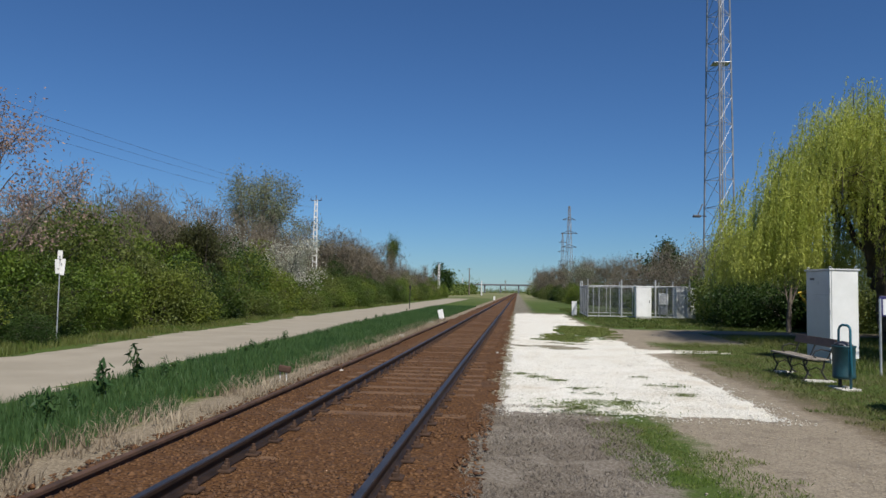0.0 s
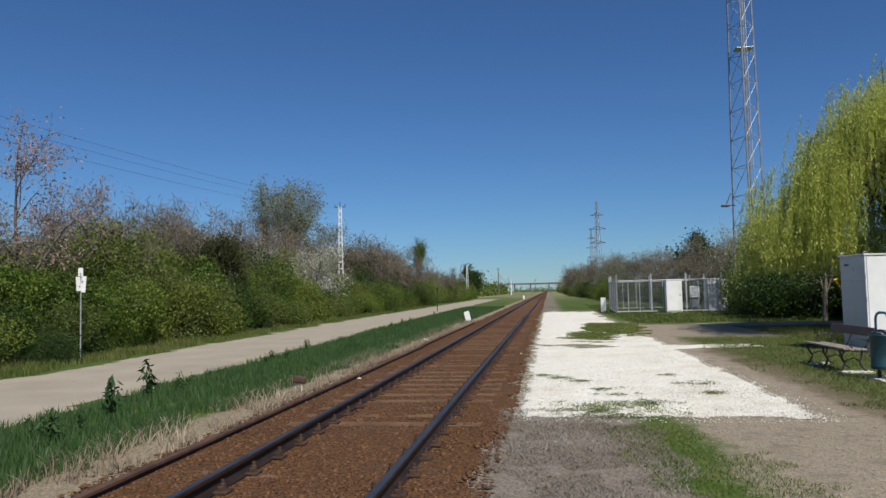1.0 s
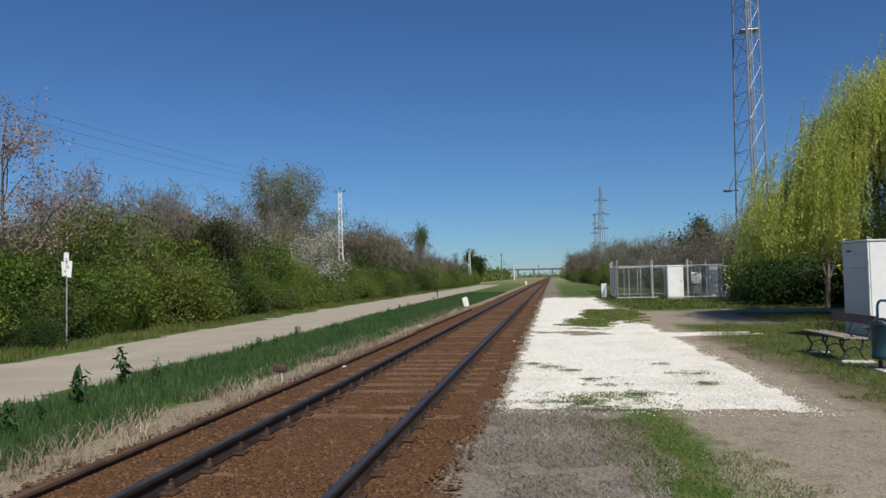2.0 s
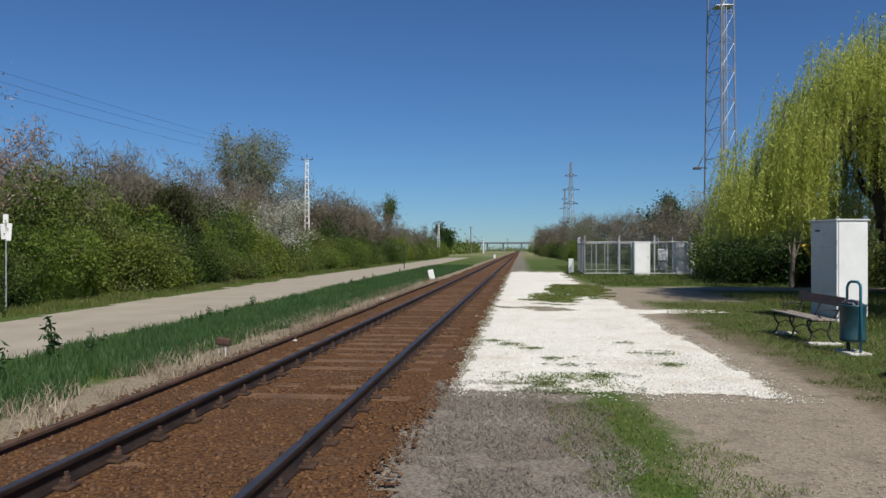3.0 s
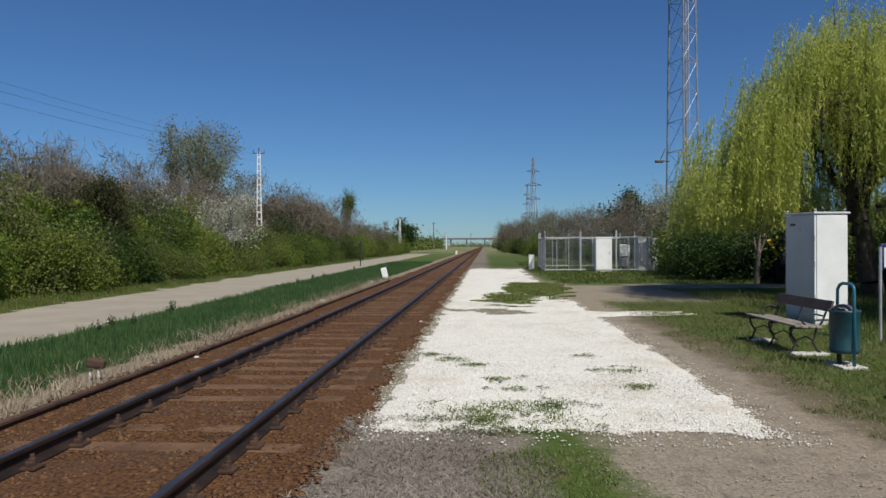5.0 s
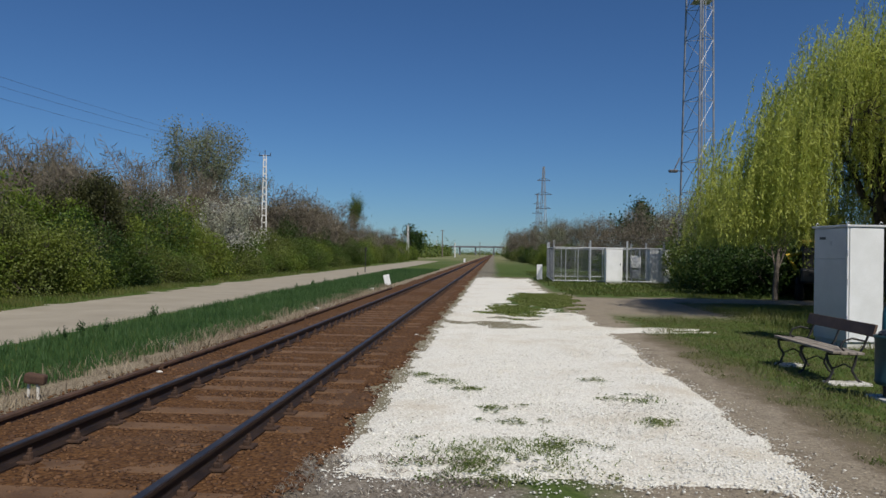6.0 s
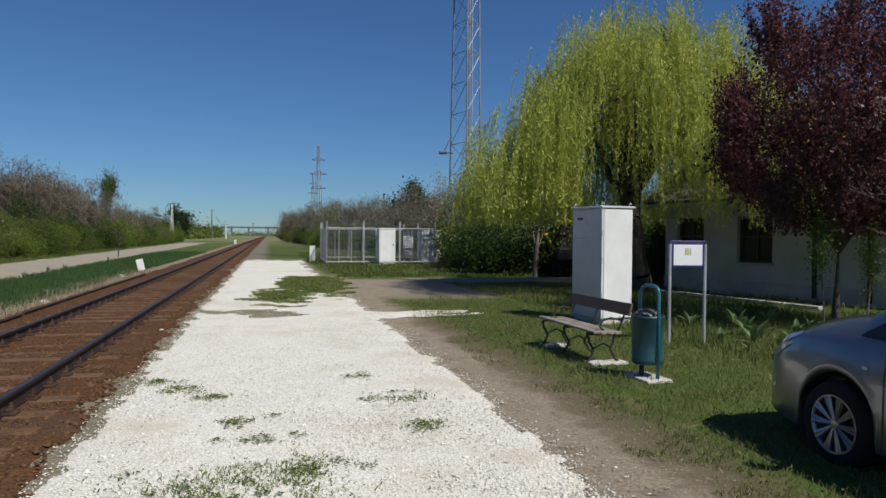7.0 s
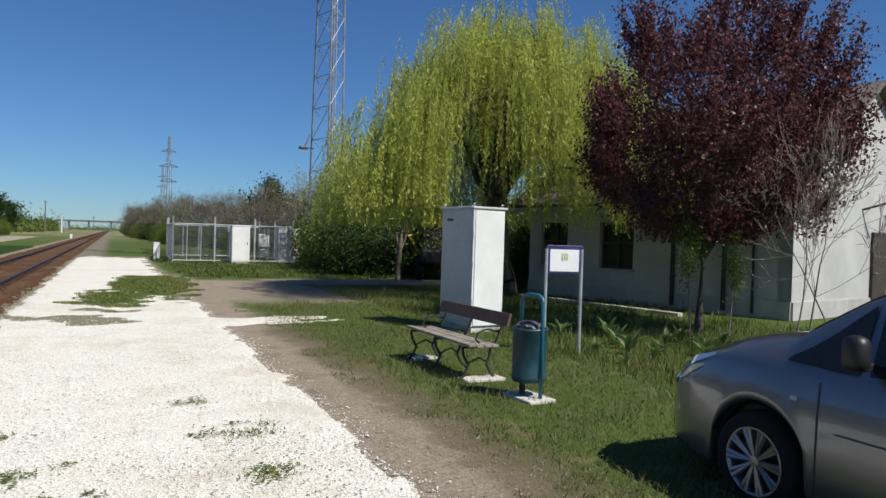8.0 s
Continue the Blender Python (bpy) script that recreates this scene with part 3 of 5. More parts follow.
sheet("white_stone_bed", 1.3, 8.4, 8.2, 56, 0.085, white_keep, 0.004, M["white_bed"],
      "spread bed of crushed white limestone beside the track", "gravel", 2.0, 0.012)


def stuff(name, vf, material, label, category):
    return tagged(arrays(name, vf[0], vf[1], material), label, category, kind="stuff")


p = spread_points(26000, -2.05, 1.58, 1.0, 32, 0.9)
p = p[(np.abs(np.abs(p[:, 0]) - 0.753) > 0.09)]
p[:, 2] = 0.017
stuff("ballast_stones", stones(p, 0.043, 0.5), M["ballast_stone"], "loose rust-coloured ballast stones between the rails", "stones")
p = spread_points(36000, 1.4, 5.8, 8.2, 26, 0.9)
n = field(p[:, 0], p[:, 1], 1.3, 2.0)
p = p[white_keep(p[:, 0], p[:, 1], n + rng.normal(0, 0.18, len(n)))]
p = np.concatenate([p, spread_points(300, 5.3, 5.75, 8.3, 18, 0.5), spread_points(200, 1.5, 1.8, 8.3, 18, 0.4), spread_points(450, 1.6, 5.5, 8.2, 8.9)])
p[:, 2] = 0.006
stuff("white_stones", stones(p, 0.020, 0.5), M["white_stone"], "loose white limestone chips", "stones")
p = spread_points(4200, 3.4, 6.4, 3.0, 16, 0.5)
p[:, 2] = 0.0
stuff("lane_pebbles", stones(p, 0.012), M["grey_stone"], "small pebbles trodden into the dirt lane", "stones")


def rail_outline(x, z, h=0.149):
    half = [(0.070, 0), (0.070, 0.012), (0.020, 0.028), (0.009, 0.045), (0.009, h - 0.045), (0.036, h - 0.032), (0.036, h - 0.006), (0.028, h)]
    return [(x + a, z + b) for a, b in half] + [(x - a, z + b) for a, b in half[::-1]]


track = thing("railway_track", pose(0, 0, 0), "single straight railway track on dusty timber sleepers", "railway track", kind="structure")
for sx in (-0.753, 0.753):
    rail = part("rail", prism(rail_outline(sx, 0.021), -8, 1500), M["rail_side"], track, "dark steel rail with a worn bright head")
    part("rail_head", prism([(sx - 0.030, 0.1705), (sx + 0.030, 0.1705), (sx + 0.024, 0.1735), (sx - 0.024, 0.1735)], -8, 1500), M["rail_top"], rail, "polished running surface")

for i, (x, y0, y1, tilt) in enumerate([(-1.66, -6.0, 2.7, 0.0), (-1.67, 3.05, 12.9, 0.0), (-1.65, 12.98, 20.5, 0.0), (-1.7, 20.8, 36.0, 0.0)]):
    old = thing("old_rail", pose(x, y0, -0.02, 0, 0, math.degrees(tilt)), "rusted old rail lying loose along the ballast edge", "rail", "old rails beside the track")
    part("bar", prism(rail_outline(0, 0, 0.12), 0, y1 - y0), M["old_rail"], old)

# ---- trees and shrubs ----


def grow(r, p, d, length, radius, depth, segs, tips, spread, lift, kids=(1, 2), steps=3, shrink=0.68):
    """Branches with side shoots at every joint; rows for sticks() and the ends of the last twigs."""
    for i in range(steps):
        d = d + r.normal(size=3) * spread * 0.22 + np.array([0, 0, lift * 0.12])
        d = d / np.linalg.norm(d)
        q = p + d * length / steps
        r1 = radius * (0.86 if depth else 0.6)
        segs.append((*p, *q, radius, r1))
        p, radius = q, r1
        if depth <= 1:
            tips.append(p)
        if depth > 0:
            for _ in range(r.integers(kids[0], kids[1] + 1) if i else 0):
                e = d + r.normal(size=3) * spread * 1.25
                e[2] += lift * 0.25
                grow(r, p, e / np.linalg.norm(e), length * shrink * r.uniform(0.65, 1.15), radius * r.uniform(0.4, 0.62), depth - 1, segs, tips, spread, lift, kids, steps, shrink)
    if depth > 0:
        grow(r, p, d, length * shrink, radius * 0.8, depth - 1, segs, tips, spread, lift, kids, steps, shrink)


def tree(name, label, m, height, trunk, bark, leaf, leaf_size, per_tip, cloud, seed, depth=4, spread=0.55, lift=0.5, kids=(1, 2),
         stems=1, aspect=0.55, clear=0.2, down=0.0, category="tree", group="", twig_sides=3):
    """A tree: trunk and limbs, and a crown of single leaves round the twigs."""
    r = np.random.default_rng(seed)
    segs, tips = [], []
    for s in range(stems):
        d = np.array([0, 0, 1.0]) + r.normal(size=3) * (0.28 if stems > 1 else 0.05)
        base = np.array([0, 0, -0.05]) + np.array([*r.normal(size=2) * (0.25 if stems > 1 else 0), 0])
        grow(r, base, d / np.linalg.norm(d), height * clear, trunk, depth, segs, tips, spread, lift, kids)
    segs, tips = np.array(segs), np.array(tips)
    segs[:, 6:] = np.maximum(segs[:, 6:], 0.004)
    k = height / max(segs[:, 5].max(), 0.1)
    segs[:, :6] *= k
    tips *= k
    ob = thing(name, m, label, category, group)
    big = segs[:, 6] > max(trunk * 0.12, 0.0065)
    arrays("trunk", *sticks(segs[big], 7), bark, ob)
    if (~big).any():
        arrays("branchwork", *sticks(segs[~big], twig_sides), bark, ob)
    if per_tip:
        c = np.repeat(tips, per_tip, 0) + r.normal(size=(len(tips) * per_tip, 3)) * cloud
        c = c[c[:, 2] > 0.15]
        arrays("crown", *leaves(c, leaf_size, aspect, down, r), leaf, ob)
    return ob


def shrub(name, label, m, width, height, leaf, bark, leaf_size, count, seed, clumps=16, group="", category="bush"):
    """A dense bush: stems, and leaves gathered in uneven clumps that reach the ground."""
    r = np.random.default_rng(seed)
    ob = thing(name, m, label, category, group)
    t, rad = r.uniform(0, 2 * np.pi, clumps), np.sqrt(r.uniform(0, 1, clumps)) * width * 0.36
    cz = r.uniform(0.12, 0.78, clumps) * height * (1 - 0.35 * (rad / width / 0.36) ** 2)
    cc = np.stack([np.cos(t) * rad, np.sin(t) * rad, cz], 1)
    cr = r.uniform(0.16, 0.30, clumps) * min(width, height * 1.2)
    k = r.integers(0, clumps, count)
    d = unit(r.normal(size=(count, 3)))
    c = cc[k] + d * (cr[k] * np.cbrt(r.uniform(0.12, 1.25, count)))[:, None]
    c[:, 2] = np.where(c[:, 2] < 0.03, r.uniform(0.03, 0.5, count), c[:, 2])
    arrays("foliage", *leaves(c, leaf_size, 0.6, 0.1, r), leaf, ob)
    segs = [(r.normal() * 0.12, r.normal() * 0.12, -0.05, *(q * 0.55), 0.035, 0.02) for q in cc]
    segs += [(*(q * 0.55), *(q + r.normal(size=3) * 0.1), 0.02, 0.006) for q in cc]
    for q, rr in zip(cc, cr):
        for _ in range(5):
            e = q + unit(r.normal(size=(1, 3)) + [[0, 0, 0.5]])[0] * rr * 1.15
            segs.append((*q, *e, 0.008, 0.003))
    arrays("stemwork", *sticks(segs, 4), bark, ob)
    return ob


def willow(m, seed=5):
    """A weeping willow: stout trunk, arching limbs, hanging strands of narrow leaves."""
    r = np.random.default_rng(seed)
    ob = thing("weeping_willow", m, "large weeping willow with hanging yellow-green spring foliage", "tree")
    segs = []
    p = np.array([0, 0, -0.1])
    for i in range(5):
        q = p + np.array([r.normal() * 0.1 - 0.10, r.normal() * 0.1, 0.62])
        segs.append((*p, *q, 0.32 - 0.03 * i, 0.29 - 0.03 * i))
        p = q
    for i in range(26):
        a = 2.399 * i
        top = r.uniform(5.2, 8.3)
        reach = 4.9 * max(0.12, 1 - (top - 3.8) / 5.4) * r.uniform(0.6, 0.95)
        q0 = p + np.array([0, 0, r.uniform(-0.9, 0.3)])
        pts = []
        for s in np.linspace(0, 1, 9):
            z = q0[2] + (top - q0[2]) * math.sin(min(1.0, s * 1.1) * math.pi / 2)
            pts.append(np.array([q0[0] * (1 - s), q0[1] * (1 - s), 0]) + np.array([math.cos(a + s * 0.3) * reach * s ** 1.1, math.sin(a + s * 0.3) * reach * s ** 1.1, z]) + r.normal(size=3) * 0.12)
        for j in range(8):
            segs.append((*pts[j], *pts[j + 1], 0.13 * (1 - j / 8.3), 0.13 * (1 - (j + 1) / 8.3)))
        for j in range(3, 9):
            for _ in range(4):
                e = pts[j] + r.normal(size=3) * 0.6
                segs.append((*pts[j], *e, 0.018, 0.006))
    arrays("trunk", *sticks(segs, 7), M["bark_dark"], ob)
    # tresses of strands hang from an uneven dome, parted on one side so that the limbs show
    hang = []
    for i in range(300):
        up = -0.12 + 1.1 * ((i + 0.5) / 300) ** 1.1
        turn = 2.399963 * i + r.normal() * 0.12
        d = np.array([math.cos(turn) * math.sqrt(max(0.0, 1 - up * up)), math.sin(turn) * math.sqrt(max(0.0, 1 - up * up)), up])
        away = abs((math.atan2(d[1], d[0]) - math.radians(-126) + math.pi) % (2 * math.pi) - math.pi)
        if away < 0.13 and d[2] < 0.6:
            continue
        size = r.uniform(0.72, 1.02)
        flat = unit(np.array([[d[0], d[1], 0.0]]))[0] * 5.45 * size * (1 - max(d[2], 0) * 0.99) ** 0.6
        c0 = flat + np.array([0, 0, 4.1 + 5.3 * d[2] * size])
        drop = r.uniform(1.7, 3.6)
        hang += [(c0 + r.normal(size=3) * np.array([0.24, 0.24, 0.3]), drop * r.uniform(0.6, 1.1)) for _ in range(15)]
    for _ in range(300):
        d = unit(r.normal(size=(1, 3)) + [[0, 0, 0.5]])[0]
        q = np.array([d[0] * 5.0 * (1 - max(d[2], 0) * 0.7), d[1] * 5.0 * (1 - max(d[2], 0) * 0.7), d[2] * 4.6]) * r.uniform(0.3, 0.95)
        hang.append((q + np.array([0, 0, 4.3]), r.uniform(0.7, 2.4)))
    for _ in range(520):
        turn, rad, z = math.radians(r.normal(-24, 20)), r.uniform(3.6, 6.0), r.uniform(3.4, 5.6)
        hang.append((np.array([math.cos(turn) * rad, math.sin(turn) * rad, z]), r.uniform(1.4, 3.0)))
    cs, st = [], []
    for h, drop in hang:
        rad = math.hypot(h[0], h[1])
        low = r.uniform(1.95, 2.95) if rad > 2.5 else r.uniform(2.5, 4.2)
        length = h[2] - low if rad > 2.5 and h[2] < 5.2 else min(h[2] - low, drop)
        if length < 0.35:
            continue
        k = int(length * 25)
        s = np.linspace(0, 1, k)[:, None]
        sway = r.normal(size=2) * 0.13
        out = np.array([[h[0], h[1], 0]]) / max(rad, 0.3) * 0.3
        line = h[None] + out * np.sqrt(s) + np.array([[sway[0], sway[1], 0]]) * s ** 2 + np.array([[0, 0, -1.0]]) * s * length
        cs.append(line + r.normal(size=(k, 3)) * 0.03)
        st += [(*line[j], *line[min(j + 10, k - 1)], 0.005, 0.004) for j in range(0, k - 1, 10)]
    arrays("strand_fringe", *sticks(st, 3), M["leaf_willow"], ob)
    arrays("crown", *leaves(np.concatenate(cs), 0.115, 0.23, 0.75, r), M["leaf_willow"], ob)
    return ob


def purple_plum(m, seed=8):
    r = np.random.default_rng(seed)
    ob = thing("purple_plum_tree", m, "purple-leaved plum tree with a dense dark round crown", "tree")
    segs, tips = [], []
    grow(r, np.array([0, 0, -0.05]), np.array([0.03, 0, 1.0]), 1.5, 0.13, 0, segs, [], 0.05, 0.3)
    top = np.array(segs[-1][3:6])
    for i in range(9):
        a = i * 2.4
        d = np.array([math.cos(a) * 0.75, math.sin(a) * 0.75, 0.75 + 0.5 * (i % 3)])
        grow(r, top, d / np.linalg.norm(d), 1.45, 0.07, 3, segs, tips, 0.5, 0.35, (1, 2))
    arrays("trunk", *sticks(segs, 6), M["bark_dark"], ob)
    # uneven crown: leaf clumps, and upright shoots along its outline
    n = 210
    d = unit(r.normal(size=(n, 3)))
    cen = d * np.array([3.1, 3.1, 2.45]) * np.cbrt(r.uniform(0.05, 1.0, n))[:, None] + [0.35, 0, 4.0]
    cen = cen[cen[:, 2] > 1.75]
    k = r.integers(0, len(cen), 60000)
    c = cen[k] + r.normal(size=(len(k), 3)) * 0.22
    shoots = []
    for q in cen[np.linalg.norm((cen - [0.35, 0, 4.2]) / [3.1, 3.1, 2.25], axis=1) > 0.75]:
        for _ in range(9):
            e = unit((q - [0.35, 0, 3.0])[None] + r.normal(size=(1, 3)) * 0.9 + [[0, 0, 2.2]])[0]
            s = np.linspace(0, r.uniform(0.5, 1.15), 30)[:, None]
            shoots.append(q + e * s + r.normal(size=(30, 3)) * 0.045)
    c = np.concatenate([c] + shoots)
    arrays("crown", *leaves(c[c[:, 2] > 1.75], 0.08, 0.6, 0.0, r), M["leaf_purple"], ob)
    return ob


willow(pose(15.0, 25.5, 0) @ Matrix.Diagonal((1.12, 1.08, 1.0, 1)))
purple_plum(pose(14.3, 16.6, 0) @ Matrix.Diagonal((0.83, 0.86, 1.03, 1)))
tree("slim_tree", "slim leaning tree behind the willow", pose(14.3, 33.4, 0), 4.6, 0.13, M["bark"], M["leaf_mid"], 0.12, 2, 0.2, 31, 3, 0.35, 0.8)

# bare shrub and young sapling before the house
tree("bare_shrub", "bare multi-stemmed shrub with pale twigs before the house", pose(14.25, 14.15, 0), 4.3, 0.018, M["twig"], M["leaf_rose"], 0.05, 0, 0.1, 46, 4, 0.42, 0.5, (1, 2), 3, category="shrub")
tree("leafy_sapling", "thin sapling with fresh green leaves", pose(13.45, 15.95, 0), 2.5, 0.02, M["twig"], M["leaf_fresh"], 0.06, 14, 0.10, 45, 2, 0.22, 1.0, (1, 2), 1, category="sapling", group="saplings before the house")
copy_thing(bpy.data.objects["leafy_sapling"], pose(14.25, 15.75, 0, 0, 0, 130) @ Matrix.Scale(0.8, 4))

# bushes under and beside the willow
right = [shrub("bush", "dark green leafy bush beside the lane", pose(13.3, 37.0, 0), 4.4, 2.7, M["leaf_dark"], M["bark_dark"], 0.12, 11000, 61, 18, "bushes beside the lane"),
         shrub("bush", "dense green bush in leaf beside the lane", pose(13.9, 41.0, 0), 5.0, 3.6, M["leaf_mid"], M["bark_dark"], 0.12, 11000, 62, 18, "bushes beside the lane")]
for i, (x, y, s, a) in enumerate([(15.5, 36.0, 1.0, 60), (15.5, 43.5, 1.05, 200), (16.2, 48.5, 1.25, 20), (15.8, 44.0, 1.3, 140), (16.8, 53.0, 1.35, 250), (17.4, 35.0, 0.9, 300), (18.5, 30.5, 1.0, 80),
                                  (20.5, 33.0, 1.2, 190), (17.8, 40.0, 1.4, 10), (19.0, 46.0, 1.6, 77), (22, 38, 1.5, 33)]):
    copy_thing(right[i % 2], pose(x, y, 0, 0, 0, a) @ Matrix.Scale(s, 4))

# hedge along the road: kinds of bush, then copies
kinds = [shrub("hedge_bush", "fresh green hedge bush along the road", pose(-13.0, 22, 0), 4.6, 3.0, M["leaf_fresh"], M["bark_dark"], 0.088, 15500, 71, 20, "hedge along the road"),
         shrub("hedge_bush", "mid green hedge bush along the road", pose(-13.2, 27, 0), 4.8, 3.3, M["leaf_mid"], M["bark_dark"], 0.088, 15500, 72, 20, "hedge along the road"),
         shrub("hedge_bush", "dark green hedge bush along the road", pose(-13.0, 32, 0), 4.6, 2.8, M["leaf_dark"], M["bark_dark"], 0.088, 15500, 73, 18, "hedge along the road")]
r = np.random.default_rng(4)
for i, (x, y, k) in enumerate([(-11.9, 13.6, 0.5), (-10.95, 16.6, 0.36), (-12.1, 18.6, 0.55), (-12.3, 21.5, 0.45), (-12.9, 27.5, 0.5), (-12.5, 11.6, 0.8), (-12.3, 14.8, 0.62)]):
    copy_thing(kinds[(1, 2, 1, 0, 0, 2, 2)[i]], pose(x, y, 0, 0, 0, 70 * i) @ Matrix.Scale(k, 4))
y = 9.0
while y < 175:
    for x, s in ((-13.3, 0.9), (-15.6, 1.22), (-18.2, 1.42)):
        s *= 0.75 if 50 < y < 66 and x < -14 else 1.0
        k = kinds[int(r.choice([0, 0, 1, 1, 2]))]
        copy_thing(k, pose(x + r.normal() * 0.5 - max(0, y - 20) * 0.017, y + r.normal() * 0.8, 0, 0, 0, r.uniform(0, 360)) @ Matrix.Diagonal((s * r.uniform(0.9, 1.15), s * r.uniform(0.9, 1.15), s * r.uniform(0.55, 1.4), 1)))
    y += 3.0 if y < 80 else 5.0

bare = [tree("bare_tree", "leafless brown tree with dense fine twigs", pose(-21, 60, 0), 7.0, 0.13, M["twig"], M["leaf_brown"], 0.5, 2, 0.25, 81, 4, 0.75, 0.4, (1, 2), 4, 0.07, 0.13, -0.35, group="trees behind the hedge"),
        tree("bare_tree", "bare greyish tree with budding twigs", pose(-20, 78, 0), 6.4, 0.12, M["twig"], M["leaf_brown"], 0.45, 2, 0.25, 82, 4, 0.7, 0.5, (1, 2), 4, 0.07, 0.12, -0.5, group="trees behind the hedge"),
        tree("budding_tree", "tree in grey-green young leaf", pose(-22, 48, 0), 7.0, 0.14, M["twig"], M["leaf_silver"], 0.13, 2, 0.3, 83, 4, 0.7, 0.45, (1, 2), 3, 0.5, 0.14, group="trees behind the hedge"),
        tree("blossoming_tree", "small tree covered in pale blossom", pose(-16.0, 50, 0), 5.8, 0.12, M["bark"], M["leaf_blossom"], 0.12, 5, 0.28, 84, 4, 0.8, 0.25, (1, 2), 3, 0.6, 0.12, group="trees behind the hedge")]
for kind, x, y, s in [(0, -19, 30, 0.75), (1, -20, 37, 0.85), (2, -22, 41, 0.85), (0, -24, 44, 0.95), (1, -25, 52, 1.05), (0, -22, 70, 1.05), (0, -23, 75, 1.1), (1, -20, 88, 0.95), (0, -21, 95, 0.95), 
                      (0, -21, 108, 1.0), (1, -20, 118, 0.9), (0, -19, 130, 0.95), (1, -22, 142, 1.0), (0, -20, 155, 1.0), (0, -26, 62, 1.1), (1, -24, 82, 1.0), (0, -20, 33, 1.0), (1, -21, 39, 1.0), (0, -22, 45, 1.05), (0, -21, 66, 1.15), (1, -22, 90, 1.2), (0, -24, 98, 1.2), (1, -23, 106, 1.15), (0, -22, 114, 1.15), (3, -16.8, 55, 0.95), (2, -17, 29, 0.75), (0, -17, 18, 0.65), (1, -18, 23, 0.75), (0, -17.5, 27, 0.72), (1, -17.5, 33, 0.75), (0, -18, 40, 0.8), (1, -18, 46, 0.85), (0, -18, 73, 0.95), (0, -18, 80, 0.95), (1, -17.5, 84, 0.85), (0, -17, 92, 0.85), (0, -18, 100, 0.9), (1, -17, 112, 0.85), (0, -17, 124, 0.9), (2, -20, 26, 0.8), (2, -26, 34, 0.8)]:
    s *= r.uniform(0.68, 1.15)
    copy_thing(bare[kind], pose(x, y, 0, 0, 0, r.uniform(0, 360)) @ Matrix.Scale(s, 4))
for kind, x, y, s in [(1, -20.7, 50, 1.2), (0, -22, 46.5, 1.2), (1, -20.2, 56, 1.1), (0, -19.3, 53, 1.0), (0, -18.3, 74, 1.25), (1, -17.6, 80, 1.2), (0, -17.2, 88, 1.1), (1, -21.5, 41, 1.15), (2, -21, 44, 1.05)]:
    copy_thing(bare[kind], pose(x, y, 0, 0, 0, r.uniform(0, 360)) @ Matrix.Scale(s, 4))
tree("tall_tree", "tall tree with upright limbs in grey-green young leaf", pose(-21.2, 60.5, 0), 12.4, 0.17, M["twig"], M["leaf_silver"], 0.17, 4, 0.28, 91, 4, 0.42, 0.75, (1, 2), 5, 0.5, 0.12)
tree("tall_tree", "bare open tree behind the lattice pole", pose(-20.5, 70, 0), 10.2, 0.2, M["twig"], M["leaf_brown"], 0.4, 1, 0.3, 92, 4, 0.75, 0.4, (1, 2), 1, 0.08, 0.24)
tree("poplar", "narrow green poplar standing alone", pose(-16.1, 101, 0), 9.8, 0.2, M["bark"], M["leaf_mid"], 0.18, 5, 0.3, 93, 4, 0.16, 0.9, (1, 2), 1, 0.5, 0.2)
tree("rosy_tree", "tall sparse tree with faded rosy blossom", pose(-15.2, 20.8, 0), 8.0, 0.13, M["bark"], M["leaf_rose"], 0.11, 4, 0.18, 94, 4, 0.8, 0.25, (1, 2), 1, 0.5, 0.22)
tree("dark_shrub", "dark bronze-leaved upright shrub in the hedge", pose(-13.9, 32.0, 0), 4.7, 0.1, M["bark_dark"], M["leaf_bronze"], 0.10, 7, 0.2, 95, 4, 0.3, 0.9, (1, 2), 4, category="shrub")
tree("round_tree", "dark round tree beside the road", pose(-19, 190, 0), 9.0, 0.3, M["bark_dark"], M["leaf_dark"], 0.4, 4, 0.5, 96, 4, 0.6, 0.3, (1, 2))

# trees along the right side of the line
for kind, x, y, s in [(0, 19, 100, 1.1), (1, 16, 112, 1.15), (0, 21, 88, 1.15), (0, 13, 135, 1.2), (1, 12, 155, 1.2), (2, 14, 125, 1.2), (1, 24, 95, 1.2), (0, 27, 84, 1.2), (0, 18, 78, 0.8), (1, 10, 185, 1.3),
                      (0, 22, 72, 0.95), (0, 11, 170, 1.1), (3, 10.5, 205, 1.3), (1, 30, 76, 1.1), (0, 17, 142, 1.2), (2, 33, 70, 1.0)]:
    copy_thing(bare[kind], pose(x, y, 0, 0, 0, r.uniform(0, 360)) @ Matrix.Scale(s, 4))
for i, (x, y, s) in enumerate([(12, 92, 1.0), (14, 84, 0.9), (11, 104, 1.1), (10.5, 120, 1.1), (9.8, 140, 1.2), (16, 76, 1.0), (19, 69, 1.0), (22, 66, 1.0), (17, 62, 0.9), (9, 165, 1.2), (8.5, 195, 1.3), (13, 70, 0.7)]):
    copy_thing(kinds[(i + 1) % 3], pose(x, y, 0, 0, 0, i * 50) @ Matrix.Scale(s, 4))
tree("green_tree", "leafy dark green tree behind the fence", pose(20.5, 92, 0), 8.4, 0.25, M["bark_dark"], M["leaf_dark"], 0.32, 4, 0.45, 97, 4, 0.6, 0.4, (1, 2))
tree("blossoming_tree", "pale blossoming tree beside the mast", pose(15.2, 46.5, 0), 5.6, 0.12, M["bark"], M["leaf_blossom"], 0.11, 2, 0.25, 98, 4, 0.55, 0.4, (1, 2), 2)

